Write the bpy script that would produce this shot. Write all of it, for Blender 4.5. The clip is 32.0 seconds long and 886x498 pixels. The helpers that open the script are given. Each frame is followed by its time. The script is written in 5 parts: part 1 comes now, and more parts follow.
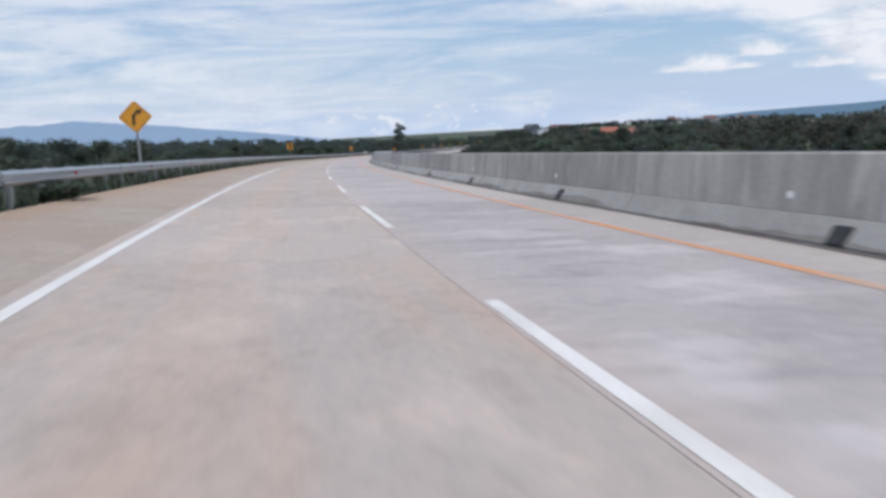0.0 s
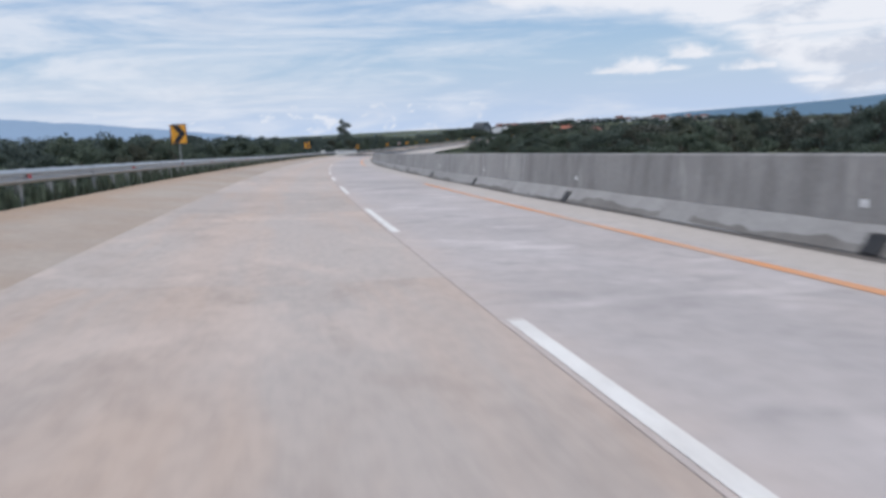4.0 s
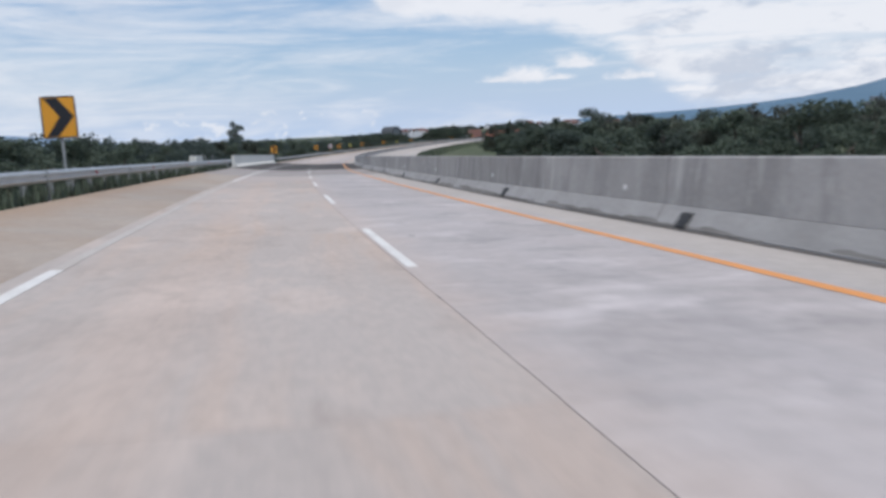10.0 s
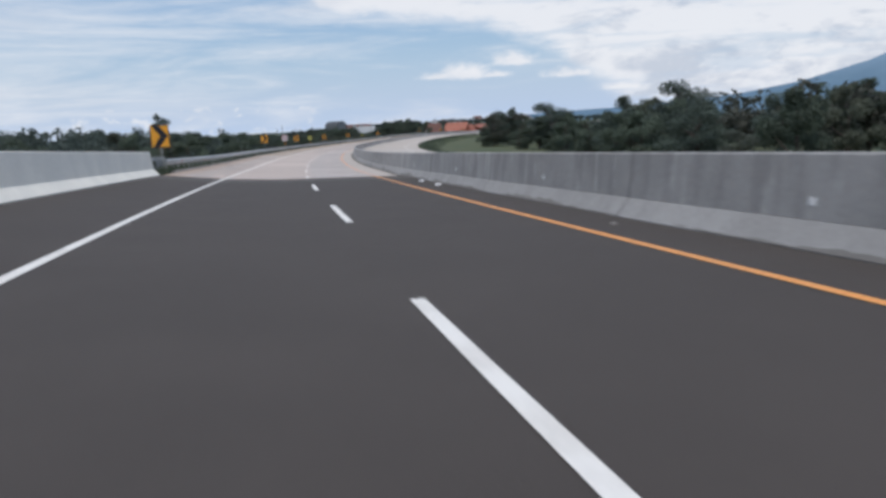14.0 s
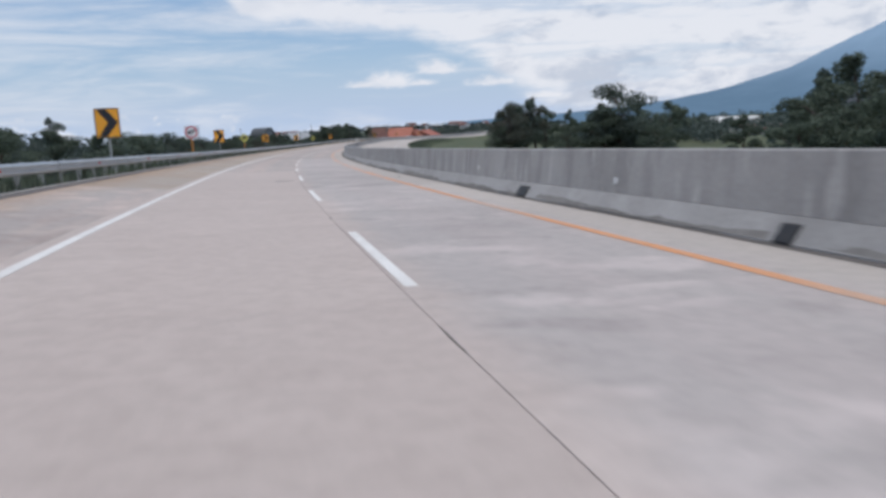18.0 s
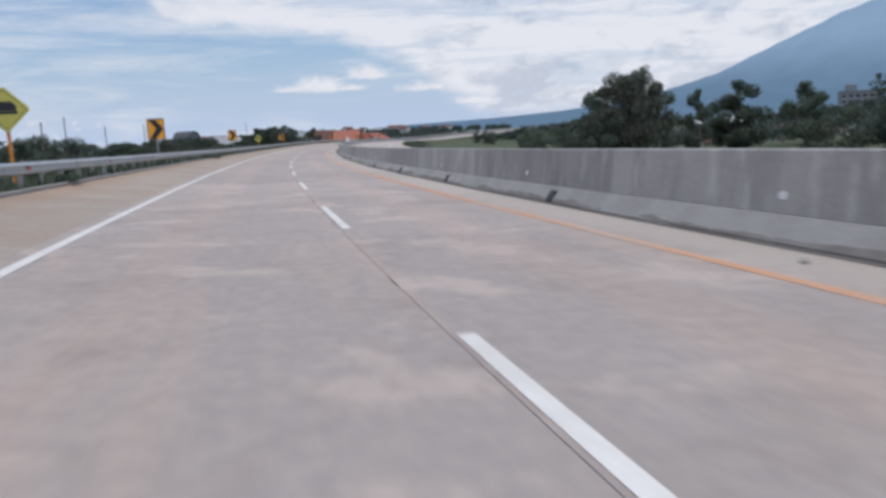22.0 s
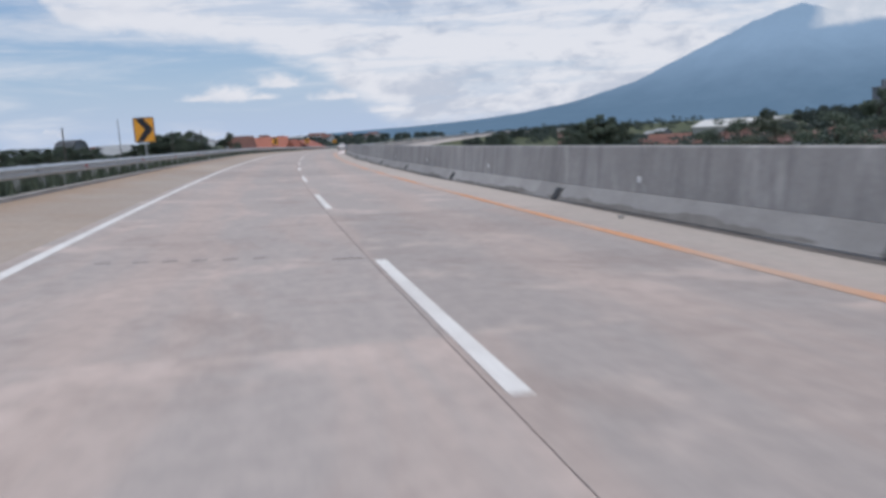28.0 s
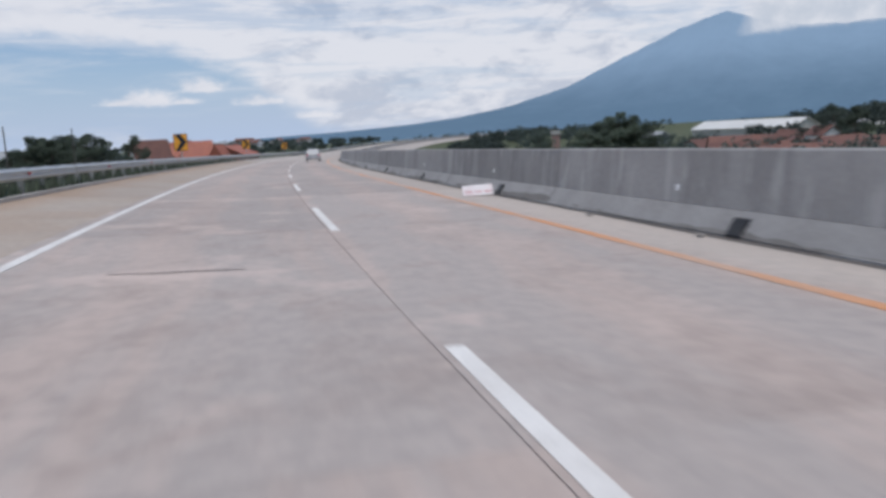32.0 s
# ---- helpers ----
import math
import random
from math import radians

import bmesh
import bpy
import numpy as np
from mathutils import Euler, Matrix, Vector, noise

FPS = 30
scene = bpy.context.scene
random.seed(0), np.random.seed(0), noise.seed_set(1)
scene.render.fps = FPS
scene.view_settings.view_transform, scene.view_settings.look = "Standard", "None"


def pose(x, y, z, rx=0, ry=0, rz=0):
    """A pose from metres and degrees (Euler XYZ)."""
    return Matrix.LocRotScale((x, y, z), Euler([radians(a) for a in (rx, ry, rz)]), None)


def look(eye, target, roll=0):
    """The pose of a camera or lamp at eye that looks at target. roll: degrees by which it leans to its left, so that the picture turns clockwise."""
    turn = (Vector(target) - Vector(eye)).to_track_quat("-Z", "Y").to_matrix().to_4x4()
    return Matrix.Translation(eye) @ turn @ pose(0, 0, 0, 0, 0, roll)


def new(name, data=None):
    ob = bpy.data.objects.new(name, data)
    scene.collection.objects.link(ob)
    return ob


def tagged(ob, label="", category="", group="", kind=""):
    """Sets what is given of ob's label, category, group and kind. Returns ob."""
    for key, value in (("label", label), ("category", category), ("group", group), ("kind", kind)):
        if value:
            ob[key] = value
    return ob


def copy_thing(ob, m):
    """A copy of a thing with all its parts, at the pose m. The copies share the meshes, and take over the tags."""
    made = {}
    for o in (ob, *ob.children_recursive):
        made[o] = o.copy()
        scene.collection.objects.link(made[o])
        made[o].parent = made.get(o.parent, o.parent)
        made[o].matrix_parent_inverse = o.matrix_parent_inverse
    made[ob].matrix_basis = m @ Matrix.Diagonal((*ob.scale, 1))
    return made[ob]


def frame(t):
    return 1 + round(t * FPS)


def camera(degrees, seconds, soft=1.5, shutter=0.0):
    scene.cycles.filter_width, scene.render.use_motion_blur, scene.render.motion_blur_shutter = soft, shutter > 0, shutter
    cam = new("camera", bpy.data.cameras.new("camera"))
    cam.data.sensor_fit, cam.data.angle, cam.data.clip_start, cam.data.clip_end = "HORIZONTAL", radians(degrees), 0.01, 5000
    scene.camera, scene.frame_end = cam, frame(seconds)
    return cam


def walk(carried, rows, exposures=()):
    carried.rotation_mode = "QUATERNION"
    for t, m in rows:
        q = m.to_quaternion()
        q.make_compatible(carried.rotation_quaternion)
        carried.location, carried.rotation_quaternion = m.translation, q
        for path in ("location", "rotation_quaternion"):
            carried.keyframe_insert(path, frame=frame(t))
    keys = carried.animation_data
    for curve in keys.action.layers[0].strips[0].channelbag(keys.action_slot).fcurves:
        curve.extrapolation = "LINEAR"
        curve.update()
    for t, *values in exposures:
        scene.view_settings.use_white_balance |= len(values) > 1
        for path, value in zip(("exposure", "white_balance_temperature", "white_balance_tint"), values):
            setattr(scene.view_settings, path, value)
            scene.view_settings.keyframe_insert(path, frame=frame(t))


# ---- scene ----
# ---- the road's line: s metres along it, u metres to the right of the seam between the lanes ----
CURVE = ((-100, 0.001024), (0, 0.001024), (200, 0.000792), (400, 0.000976), (600, 0.000915), (800, 0.001087), (1200, 0.001087))
SLOPE = ((-100, -0.0240), (0, -0.0240), (150, -0.0322), (250, -0.0289), (300, -0.0306), (350, -0.0332), (400, -0.0208), (500, -0.0180), (600, -0.0095), (690, -0.0085), (740, -0.0165), (800, -0.0165), (860, -0.0190), (920, -0.0040), (1000, 0.0020), (1200, 0.0))
BANK = 0.0294
S0, S1, DS = -300.0, 1700.0, 1.0
_s = np.arange(S0, S1 + DS, DS)
_k = np.interp(_s, [a for a, b in CURVE], [b for a, b in CURVE])
_g = np.interp(_s, [a for a, b in SLOPE], [b for a, b in SLOPE])
_h = np.cumsum(_k) * DS
_h -= np.interp(0, _s, _h)
_x = np.cumsum(np.sin(_h)) * DS
_y = np.cumsum(np.cos(_h)) * DS
_z = np.cumsum(_g) * DS
_x, _y, _z = (a - np.interp(0, _s, a) for a in (_x, _y, _z))


def line(s):
    """Centre, heading (clockwise from +y) and slope of the road at s."""
    return [float(np.interp(s, _s, a)) for a in (_x, _y, _z, _h, _g)]


def rise(u, s):
    """Height of the pavement over the lanes' plane: the left shoulder is tipped up, less so at the end of the drive."""
    return float(np.interp(u, (-9.5, -7.1, -4.0, -1.5), (0.30, 0.40, 0.10, 0.0)) * np.interp(s, (540, 620), (1.0, 0.65)))


def P(s, u, z=0.0):
    x, y, zc, h, g = line(s)
    return Vector((x + u * math.cos(h), y - u * math.sin(h), zc - BANK * u + rise(u, s) + z))


def road_frame(s, u=0.0, z=0.0):
    """Matrix with x to the right, y along the road and z up, at the point s, u, z."""
    x, y, zc, h, g = line(s)
    fwd = Vector((math.sin(h), math.cos(h), g)).normalized()
    right = Vector((math.cos(h), -math.sin(h), -BANK)).normalized()
    up = right.cross(fwd).normalized()
    m = Matrix((right, fwd, up)).transposed().to_4x4()
    m.translation = P(s, u, z)
    return m


EYE = 1.371
# seconds, s, u, and the camera's turn to the right, tilt and roll against the road
DRIVE = (
    (0, 0.00, -1.692, 11.73, -7.26, -1.65), (0.5, 11.39, -1.644, 11.42, -7.34, -1.56), (1, 22.80, -1.595, 11.34, -7.40, -1.46),
    (1.5, 34.25, -1.594, 11.32, -6.89, -1.55), (2, 45.73, -1.594, 11.37, -6.93, -1.64), (2.5, 57.24, -1.526, 11.35, -6.94, -1.54),
    (3, 68.78, -1.460, 11.30, -6.85, -1.44), (3.5, 80.31, -1.488, 11.19, -7.04, -1.45), (5.5, 126.03, -1.602, 11.70, -7.43, -1.48),
    (6, 137.35, -1.630, 11.78, -7.05, -1.49), (6.5, 148.63, -1.575, 11.92, -7.43, -1.41), (7, 159.85, -1.520, 12.00, -7.42, -1.34),
    (7.5, 171.02, -1.578, 11.84, -7.29, -1.51), (8, 182.14, -1.636, 11.50, -7.30, -1.68), (8.5, 193.20, -1.642, 11.50, -7.17, -1.63),
    (9, 204.21, -1.649, 11.82, -7.07, -1.57), (9.5, 215.18, -1.561, 12.13, -7.18, -1.59), (10, 226.11, -1.473, 12.40, -7.00, -1.60),
    (10.5, 237.01, -1.383, 12.72, -7.18, -1.60), (11, 247.88, -1.293, 12.77, -7.37, -1.60), (11.5, 258.71, -1.220, 12.78, -7.46, -1.54),
    (12, 269.51, -1.147, 12.76, -7.47, -1.48), (12.5, 280.27, -1.172, 12.63, -7.74, -1.65), (13, 291.01, -1.197, 12.44, -7.63, -1.82),
    (13.5, 301.70, -1.205, 12.36, -7.76, -1.72), (14, 312.36, -1.213, 12.59, -7.34, -1.61), (14.5, 322.99, -1.204, 12.78, -7.28, -1.61),
    (16.5, 365.36, -1.175, 13.26, -7.48, -1.57), (17, 375.98, -1.198, 13.41, -7.41, -1.56), (17.5, 386.61, -1.228, 13.41, -7.52, -1.60),
    (18, 397.26, -1.259, 13.40, -7.55, -1.64), (18.5, 407.91, -1.274, 13.36, -7.83, -1.56), (19, 418.56, -1.289, 13.30, -7.89, -1.48),
    (19.5, 429.22, -1.330, 13.14, -7.74, -1.36), (20, 439.88, -1.371, 13.19, -7.41, -1.23), (20.5, 450.54, -1.381, 13.51, -7.55, -1.39),
    (21, 461.21, -1.392, 13.57, -7.57, -1.55), (21.5, 471.87, -1.345, 13.61, -7.66, -1.57), (22, 482.51, -1.297, 13.70, -7.60, -1.59),
    (22.5, 493.12, -1.238, 13.70, -7.65, -1.56), (23, 503.72, -1.179, 13.74, -7.64, -1.53), (23.5, 514.29, -1.140, 13.65, -8.03, -1.57),
    (24, 524.85, -1.100, 13.68, -8.07, -1.60), (24.5, 535.38, -1.106, 13.54, -8.07, -1.62), (25, 545.91, -1.111, 13.44, -8.13, -1.63),
    (25.5, 556.42, -1.072, 13.38, -8.13, -1.64), (27.5, 598.34, -1.204, 13.24, -7.74, -1.65), (28, 608.75, -1.237, 13.14, -7.80, -1.66),
    (28.5, 619.11, -1.263, 13.09, -7.97, -1.75), (29, 629.43, -1.288, 13.12, -8.04, -1.85), (29.5, 639.71, -1.263, 13.56, -7.89, -1.84),
    (30, 649.95, -1.237, 13.62, -7.73, -1.82), (30.5, 660.16, -1.203, 13.56, -7.68, -1.77), (31, 670.38, -1.169, 13.70, -7.64, -1.73),
    (31.5, 680.60, -1.156, 13.81, -7.69, -1.66), (32, 690.82, -1.141, 13.82, -7.69, -1.59),
)
cam = camera(58.86, 32.0, soft=3.4, shutter=0.22)
ROWS = []
for t, s, u, yaw, tilt, lean in DRIVE:
    ROWS.append((t, road_frame(s, u, EYE - rise(u, s)) @ pose(0, 0, 0, 0, 0, -yaw) @ pose(0, 0, 0, 90 + tilt, 0, 0) @ pose(0, 0, 0, 0, 0, lean)))
walk(cam, ROWS, ((0, 0.0, 6370, 11), (8, -0.02, 6370, 11), (13, -0.04, 6420, 10), (18, -0.10, 6350, 11), (22, -0.11, 6360, 12), (26, -0.14, 6360, 12), (32, -0.20, 6340, 12)))

# ---- world, sun ----
SUN_AZ, SUN_EL = 216.0, 73.0
world = bpy.data.worlds.new("sky")
scene.world = world
world.use_nodes = True
nt = world.node_tree
bg = nt.nodes["Background"]
bg.inputs[1].default_value = 0.1


def node(tree, kind, *links, **values):
    """A node; links go to its inputs in turn: a socket, a number or None."""
    n = tree.nodes.new(kind)
    for key, value in values.items():
        if key == "op":
            n.operation = value
        elif key == "blend":
            n.blend_type = value
        elif key == "dims":
            n.noise_dimensions = value
    for i, link in enumerate(links):
        if link is None:
            continue
        if isinstance(link, bpy.types.NodeSocket):
            tree.links.new(link, n.inputs[i])
        else:
            n.inputs[i].default_value = link
    return n


def math_node(tree, op, a, b=None, c=None):
    return node(tree, "ShaderNodeMath", a, b, c, op=op).outputs[0]


def mix_colour(tree, fac, a, b, blend="MIX"):
    n = tree.nodes.new("ShaderNodeMix")
    n.data_type, n.blend_type = "RGBA", blend
    for socket, value in ((n.inputs[0], fac), (n.inputs[6], a), (n.inputs[7], b)):
        if isinstance(value, bpy.types.NodeSocket):
            tree.links.new(value, socket)
        elif isinstance(value, tuple):
            socket.default_value = (*value, 1)
        else:
            socket.default_value = value
    return n.outputs[2]


def ramp(tree, fac, lo, hi):
    n = tree.nodes.new("ShaderNodeMapRange")
    n.interpolation_type = "SMOOTHSTEP"
    tree.links.new(fac, n.inputs[0])
    n.inputs[1].default_value, n.inputs[2].default_value = lo, hi
    return n.outputs[0]


def make_sky():
    sky = nt.nodes.new("ShaderNodeTexSky")
    sky.sky_type, sky.sun_disc = "NISHITA", False
    sky.sun_elevation, sky.sun_rotation = radians(SUN_EL), radians(SUN_AZ)
    sky.dust_density, sky.ozone_density = 0.6, 2.0
    way = nt.nodes.new("ShaderNodeTexCoord").outputs["Generated"]
    xyz = node(nt, "ShaderNodeSeparateXYZ", way).outputs
    az = math_node(nt, "MULTIPLY", math_node(nt, "ARCTAN2", xyz[0], xyz[1]), 57.2958)
    el = math_node(nt, "MULTIPLY", math_node(nt, "ARCSINE", xyz[2]), 57.2958)

    def field(ka, ke, seed, detail=6.0, rough=0.6, warp=0.4):
        """Noise over the sky, ka and ke to the degree of azimuth and elevation, centred on 0."""
        at = node(nt, "ShaderNodeCombineXYZ", math_node(nt, "MULTIPLY", az, ka), math_node(nt, "MULTIPLY", el, ke), seed).outputs[0]
        n = node(nt, "ShaderNodeTexNoise", at, None, 1.0, detail, rough, 2.1, None, None, warp)
        return math_node(nt, "SUBTRACT", n.outputs[0], 0.5)

    def span(x, x0, x1, y1):
        """0 up to x0, y1 from x1 on, a straight slope between."""
        n = nt.nodes.new("ShaderNodeMapRange")
        nt.links.new(x, n.inputs[0])
        for i, value in enumerate((x0, x1, 0.0, y1)):
            n.inputs[i + 1].default_value = value
        return n.outputs[0]

    def total(*terms):
        out = terms[0]
        for term in terms[1:]:
            out = math_node(nt, "ADD", out, term)
        return out

    def times(a, b):
        return math_node(nt, "MULTIPLY", a, b)

    def top(a, b):
        return math_node(nt, "MAXIMUM", a, b)

    billow, wisp, fine = field(0.30, 0.62, 3.7, 8.0, 0.62), field(0.06, 0.42, 0.0, 7.0, 0.62, 0.8), field(0.16, 1.3, 8.2, 6.0, 0.65, 0.6)
    # high streaks of thin cloud, thicker towards the north-west
    streak = ramp(nt, total(wisp, times(fine, 0.30), span(az, 24.0, -4.0, 0.09), times(span(az, 17.0, 23.0, -0.10), span(el, 7.5, 6.0, 1.0))), -0.14, 0.24)
    cover = times(streak, 0.66)
    # a deck of cloud that begins as a wedge and comes down to the horizon before the volcano
    base = total(7.6, span(az, 19.0, 22.0, -0.85), span(az, 22.0, 31.0, -0.55), span(az, 31.5, 36.0, -1.7), span(az, 36.0, 42.0, -4.4))
    edge = total(math_node(nt, "SUBTRACT", el, base), times(billow, 2.6), times(fine, 1.3), span(az, 20.5, 16.0, -6.0))
    deck = times(ramp(nt, edge, -0.55, 1.25), total(0.92, times(ramp(nt, total(wisp, times(fine, 0.5)), 0.02, -0.18), -0.42)))
    # both thin out overhead
    cover = times(top(cover, deck), total(1.0, span(el, 11.0, 19.0, -0.78)))

    # single heaps of cloud with flat bases
    def heap(a0, e0, ra, re, lump=0.85):
        da = math_node(nt, "DIVIDE", math_node(nt, "SUBTRACT", az, a0), ra)
        rise_e = math_node(nt, "SUBTRACT", el, e0)
        de = total(math_node(nt, "DIVIDE", top(rise_e, 0.0), re), math_node(nt, "DIVIDE", top(times(rise_e, -1.0), 0.0), re * 0.30))
        d = math_node(nt, "SQRT", total(times(da, da), times(de, de)))
        return ramp(nt, total(d, times(puff, -2.0 * lump)), 1.25, 0.2)

    puff = field(1.0, 1.5, 5.5, 7.0, 0.62, 0.3)
    for a0, e0, ra, re in ((30.5, 2.9, 2.1, 1.05), (33.9, 3.65, 1.9, 0.90), (28.5, 2.85, 1.6, 0.42), (32.6, 2.8, 1.3, 0.38), (38.0, 2.6, 2.4, 0.6), (41.5, 1.5, 2.2, 0.55), (52.5, 2.6, 3.0, 0.5)):
        cover = top(cover, times(heap(a0, e0, ra, re), 0.95))
    # small heaps along the far horizon
    low = times(ramp(nt, field(0.55, 0.95, 2.2, 7.0, 0.6, 0.3), 0.0, 0.15), times(ramp(nt, el, 2.1, 1.2), ramp(nt, az, 26.0, 16.0)))
    cover = top(cover, times(low, 0.7))
    # the deck's shaded undersides
    shade = field(0.17, 0.42, 1.3, 6.0, 0.6, 0.5)
    grey = times(ramp(nt, total(shade, times(billow, 0.6), span(el, 5.5, 2.0, 0.10)), -0.02, 0.20), total(span(az, 34.0, 42.0, 0.62), 0.28))
    cloud = mix_colour(nt, grey, (8.75, 8.85, 9.2), (5.75, 6.25, 7.2))
    haze = mix_colour(nt, ramp(nt, el, 6.5, -1.0), sky.outputs[0], (6.4, 6.95, 8.0))
    blue = mix_colour(nt, 0.46, haze, (3.7, 5.6, 8.5))
    nt.links.new(mix_colour(nt, cover, blue, cloud), bg.inputs[0])


make_sky()
sun = new("sun", bpy.data.lights.new("sun", "SUN"))
sun.data.energy, sun.data.angle, sun.data.color = 2.3, radians(9), (1.0, 0.95, 0.88)
_a, _e = radians(SUN_AZ), radians(SUN_EL)
sun.matrix_world = look((300 * math.sin(_a) * math.cos(_e), 300 * math.cos(_a) * math.cos(_e), 300 * math.sin(_e)), (0, 0, 0))


# ---- materials ----
def surface(name, colour, rough=0.8, metal=0.0, second=None, grain=0.0, grain_scale=40.0, patch=0.0, patch_scale=0.6, bump=0.0, bump_scale=60.0,
            random_tint=0.0, stretch=(1, 1, 1), streaks=0.0, island=0.0, coords="Object", tracks=None, stains=0.0, mottle=0.0, margins=()):
    """A procedural material: base colour, blotches towards a second colour, fine grain, bump and a tint that differs from object to object."""
    m = bpy.data.materials.new(name)
    m.use_nodes = True
    t = m.node_tree
    b = t.nodes["Principled BSDF"]
    b.inputs["Roughness"].default_value, b.inputs["Metallic"].default_value = rough, metal
    where = t.nodes.new("ShaderNodeTexCoord").outputs[coords]
    info = t.nodes.new("ShaderNodeObjectInfo").outputs["Random"]
    mapped = node(t, "ShaderNodeMapping", where)
    mapped.inputs["Scale"].default_value = stretch
    shift = node(t, "ShaderNodeVectorMath", mapped.outputs[0], None, op="ADD")
    if coords == "Object":
        t.links.new(node(t, "ShaderNodeCombineXYZ", math_node(t, "MULTIPLY", info, 37.0), math_node(t, "MULTIPLY", info, 91.0), 0.0).outputs[0], shift.inputs[1])
    place = shift.outputs[0]
    out = mix_colour(t, 0.0, colour, colour)
    if patch:
        n = node(t, "ShaderNodeTexNoise", place, None, patch_scale, 6.0, 0.62)
        out = mix_colour(t, math_node(t, "MULTIPLY", ramp(t, n.outputs[0], 0.36, 0.66), patch), out, second or tuple(c * 0.7 for c in colour))
    if tracks:
        # bands worn by wheels along the lane, wavering a little
        xyz = node(t, "ShaderNodeSeparateXYZ", where).outputs
        bend = node(t, "ShaderNodeTexNoise", place, None, 0.35, 3.0, 0.5)
        across = math_node(t, "ADD", math_node(t, "MULTIPLY", xyz[0], 0.62), math_node(t, "MULTIPLY", bend.outputs[0], 0.7))
        n = node(t, "ShaderNodeTexNoise", node(t, "ShaderNodeCombineXYZ", across, math_node(t, "MULTIPLY", xyz[1], 0.03), 2.3).outputs[0], None, 1.0, 4.0, 0.6)
        out = mix_colour(t, math_node(t, "MULTIPLY", ramp(t, n.outputs[0], 0.42, 0.58), tracks[1]), out, tracks[0])
    if stains:
        n = node(t, "ShaderNodeTexNoise", place, None, 0.55, 7.0, 0.68)
        out = mix_colour(t, math_node(t, "MULTIPLY", ramp(t, n.outputs[0], 0.51, 0.66), stains), out, tuple(c * 0.55 for c in colour))
    if mottle:
        # pale and dull smears left by the finishing of the concrete, wider than long
        n = node(t, "ShaderNodeTexNoise", place, None, 0.75, 5.0, 0.62)
        out = mix_colour(t, math_node(t, "MULTIPLY", ramp(t, n.outputs[0], 0.53, 0.66), mottle), out, tuple(min(0.8, c * 1.32) for c in colour))
        n = node(t, "ShaderNodeTexNoise", place, None, 1.15, 5.0, 0.6, 2.0, None, None, 0.6)
        out = mix_colour(t, math_node(t, "MULTIPLY", ramp(t, n.outputs[0], 0.53, 0.68), mottle), out, tuple(c * 0.66 for c in colour))
    for tone, inner, outer, amount in margins:
        # dust settled along a lane's edge, with a wandering border
        side = node(t, "ShaderNodeSeparateXYZ", where).outputs[0]
        n = node(t, "ShaderNodeTexNoise", place, None, 0.9, 5.0, 0.65)
        wander = math_node(t, "ADD", side, math_node(t, "MULTIPLY_ADD", n.outputs[0], 1.4 * abs(outer - inner), -0.7 * abs(outer - inner)))
        out = mix_colour(t, math_node(t, "MULTIPLY", ramp(t, wander, inner, outer), amount), out, tone)
    if streaks:
        sm = node(t, "ShaderNodeMapping", where)
        sm.inputs["Scale"].default_value = (1.0, 0.75, 0.10)
        ss = node(t, "ShaderNodeVectorMath", sm.outputs[0], shift.inputs[1].links[0].from_socket if shift.inputs[1].links else None, op="ADD")
        n = node(t, "ShaderNodeTexNoise", ss.outputs[0], None, 2.2, 5.0, 0.6)
        out = mix_colour(t, math_node(t, "MULTIPLY", ramp(t, n.outputs[0], 0.47, 0.62), streaks * 0.8), out, tuple(c * 0.58 for c in colour))
        # pale lime runs
        n = node(t, "ShaderNodeTexNoise", ss.outputs[0], None, 5.0, 4.0, 0.6)
        out = mix_colour(t, math_node(t, "MULTIPLY", ramp(t, n.outputs[0], 0.56, 0.66), streaks * 0.7), out, tuple(min(0.8, c * 1.5) for c in colour))
    if grain:
        n = node(t, "ShaderNodeTexNoise", place, None, grain_scale, 4.0, 0.7)
        out = mix_colour(t, grain, out, mix_colour(t, ramp(t, n.outputs[0], 0.35, 0.65), tuple(c * 0.6 for c in colour), tuple(min(1, c * 1.3) for c in colour)))
    if random_tint or island:
        r = t.nodes.new("ShaderNodeNewGeometry").outputs["Random Per Island"] if island else info
        out = mix_colour(t, 1.0, out, node(t, "ShaderNodeCombineColor", *[math_node(t, "MULTIPLY_ADD", r, 2 * (island or random_tint), 1 - (island or random_tint))] * 3).outputs[0], "MULTIPLY")
    t.links.new(out, b.inputs["Base Color"])
    if bump:
        n = node(t, "ShaderNodeTexNoise", where, None, bump_scale, 5.0, 0.7)
        bn = node(t, "ShaderNodeBump", None, None, None)
        bn.inputs["Strength"].default_value, bn.inputs["Distance"].default_value = bump, 0.01
        t.links.new(n.outputs[0], bn.inputs["Height"])
        t.links.new(bn.outputs[0], b.inputs["Normal"])
    return m


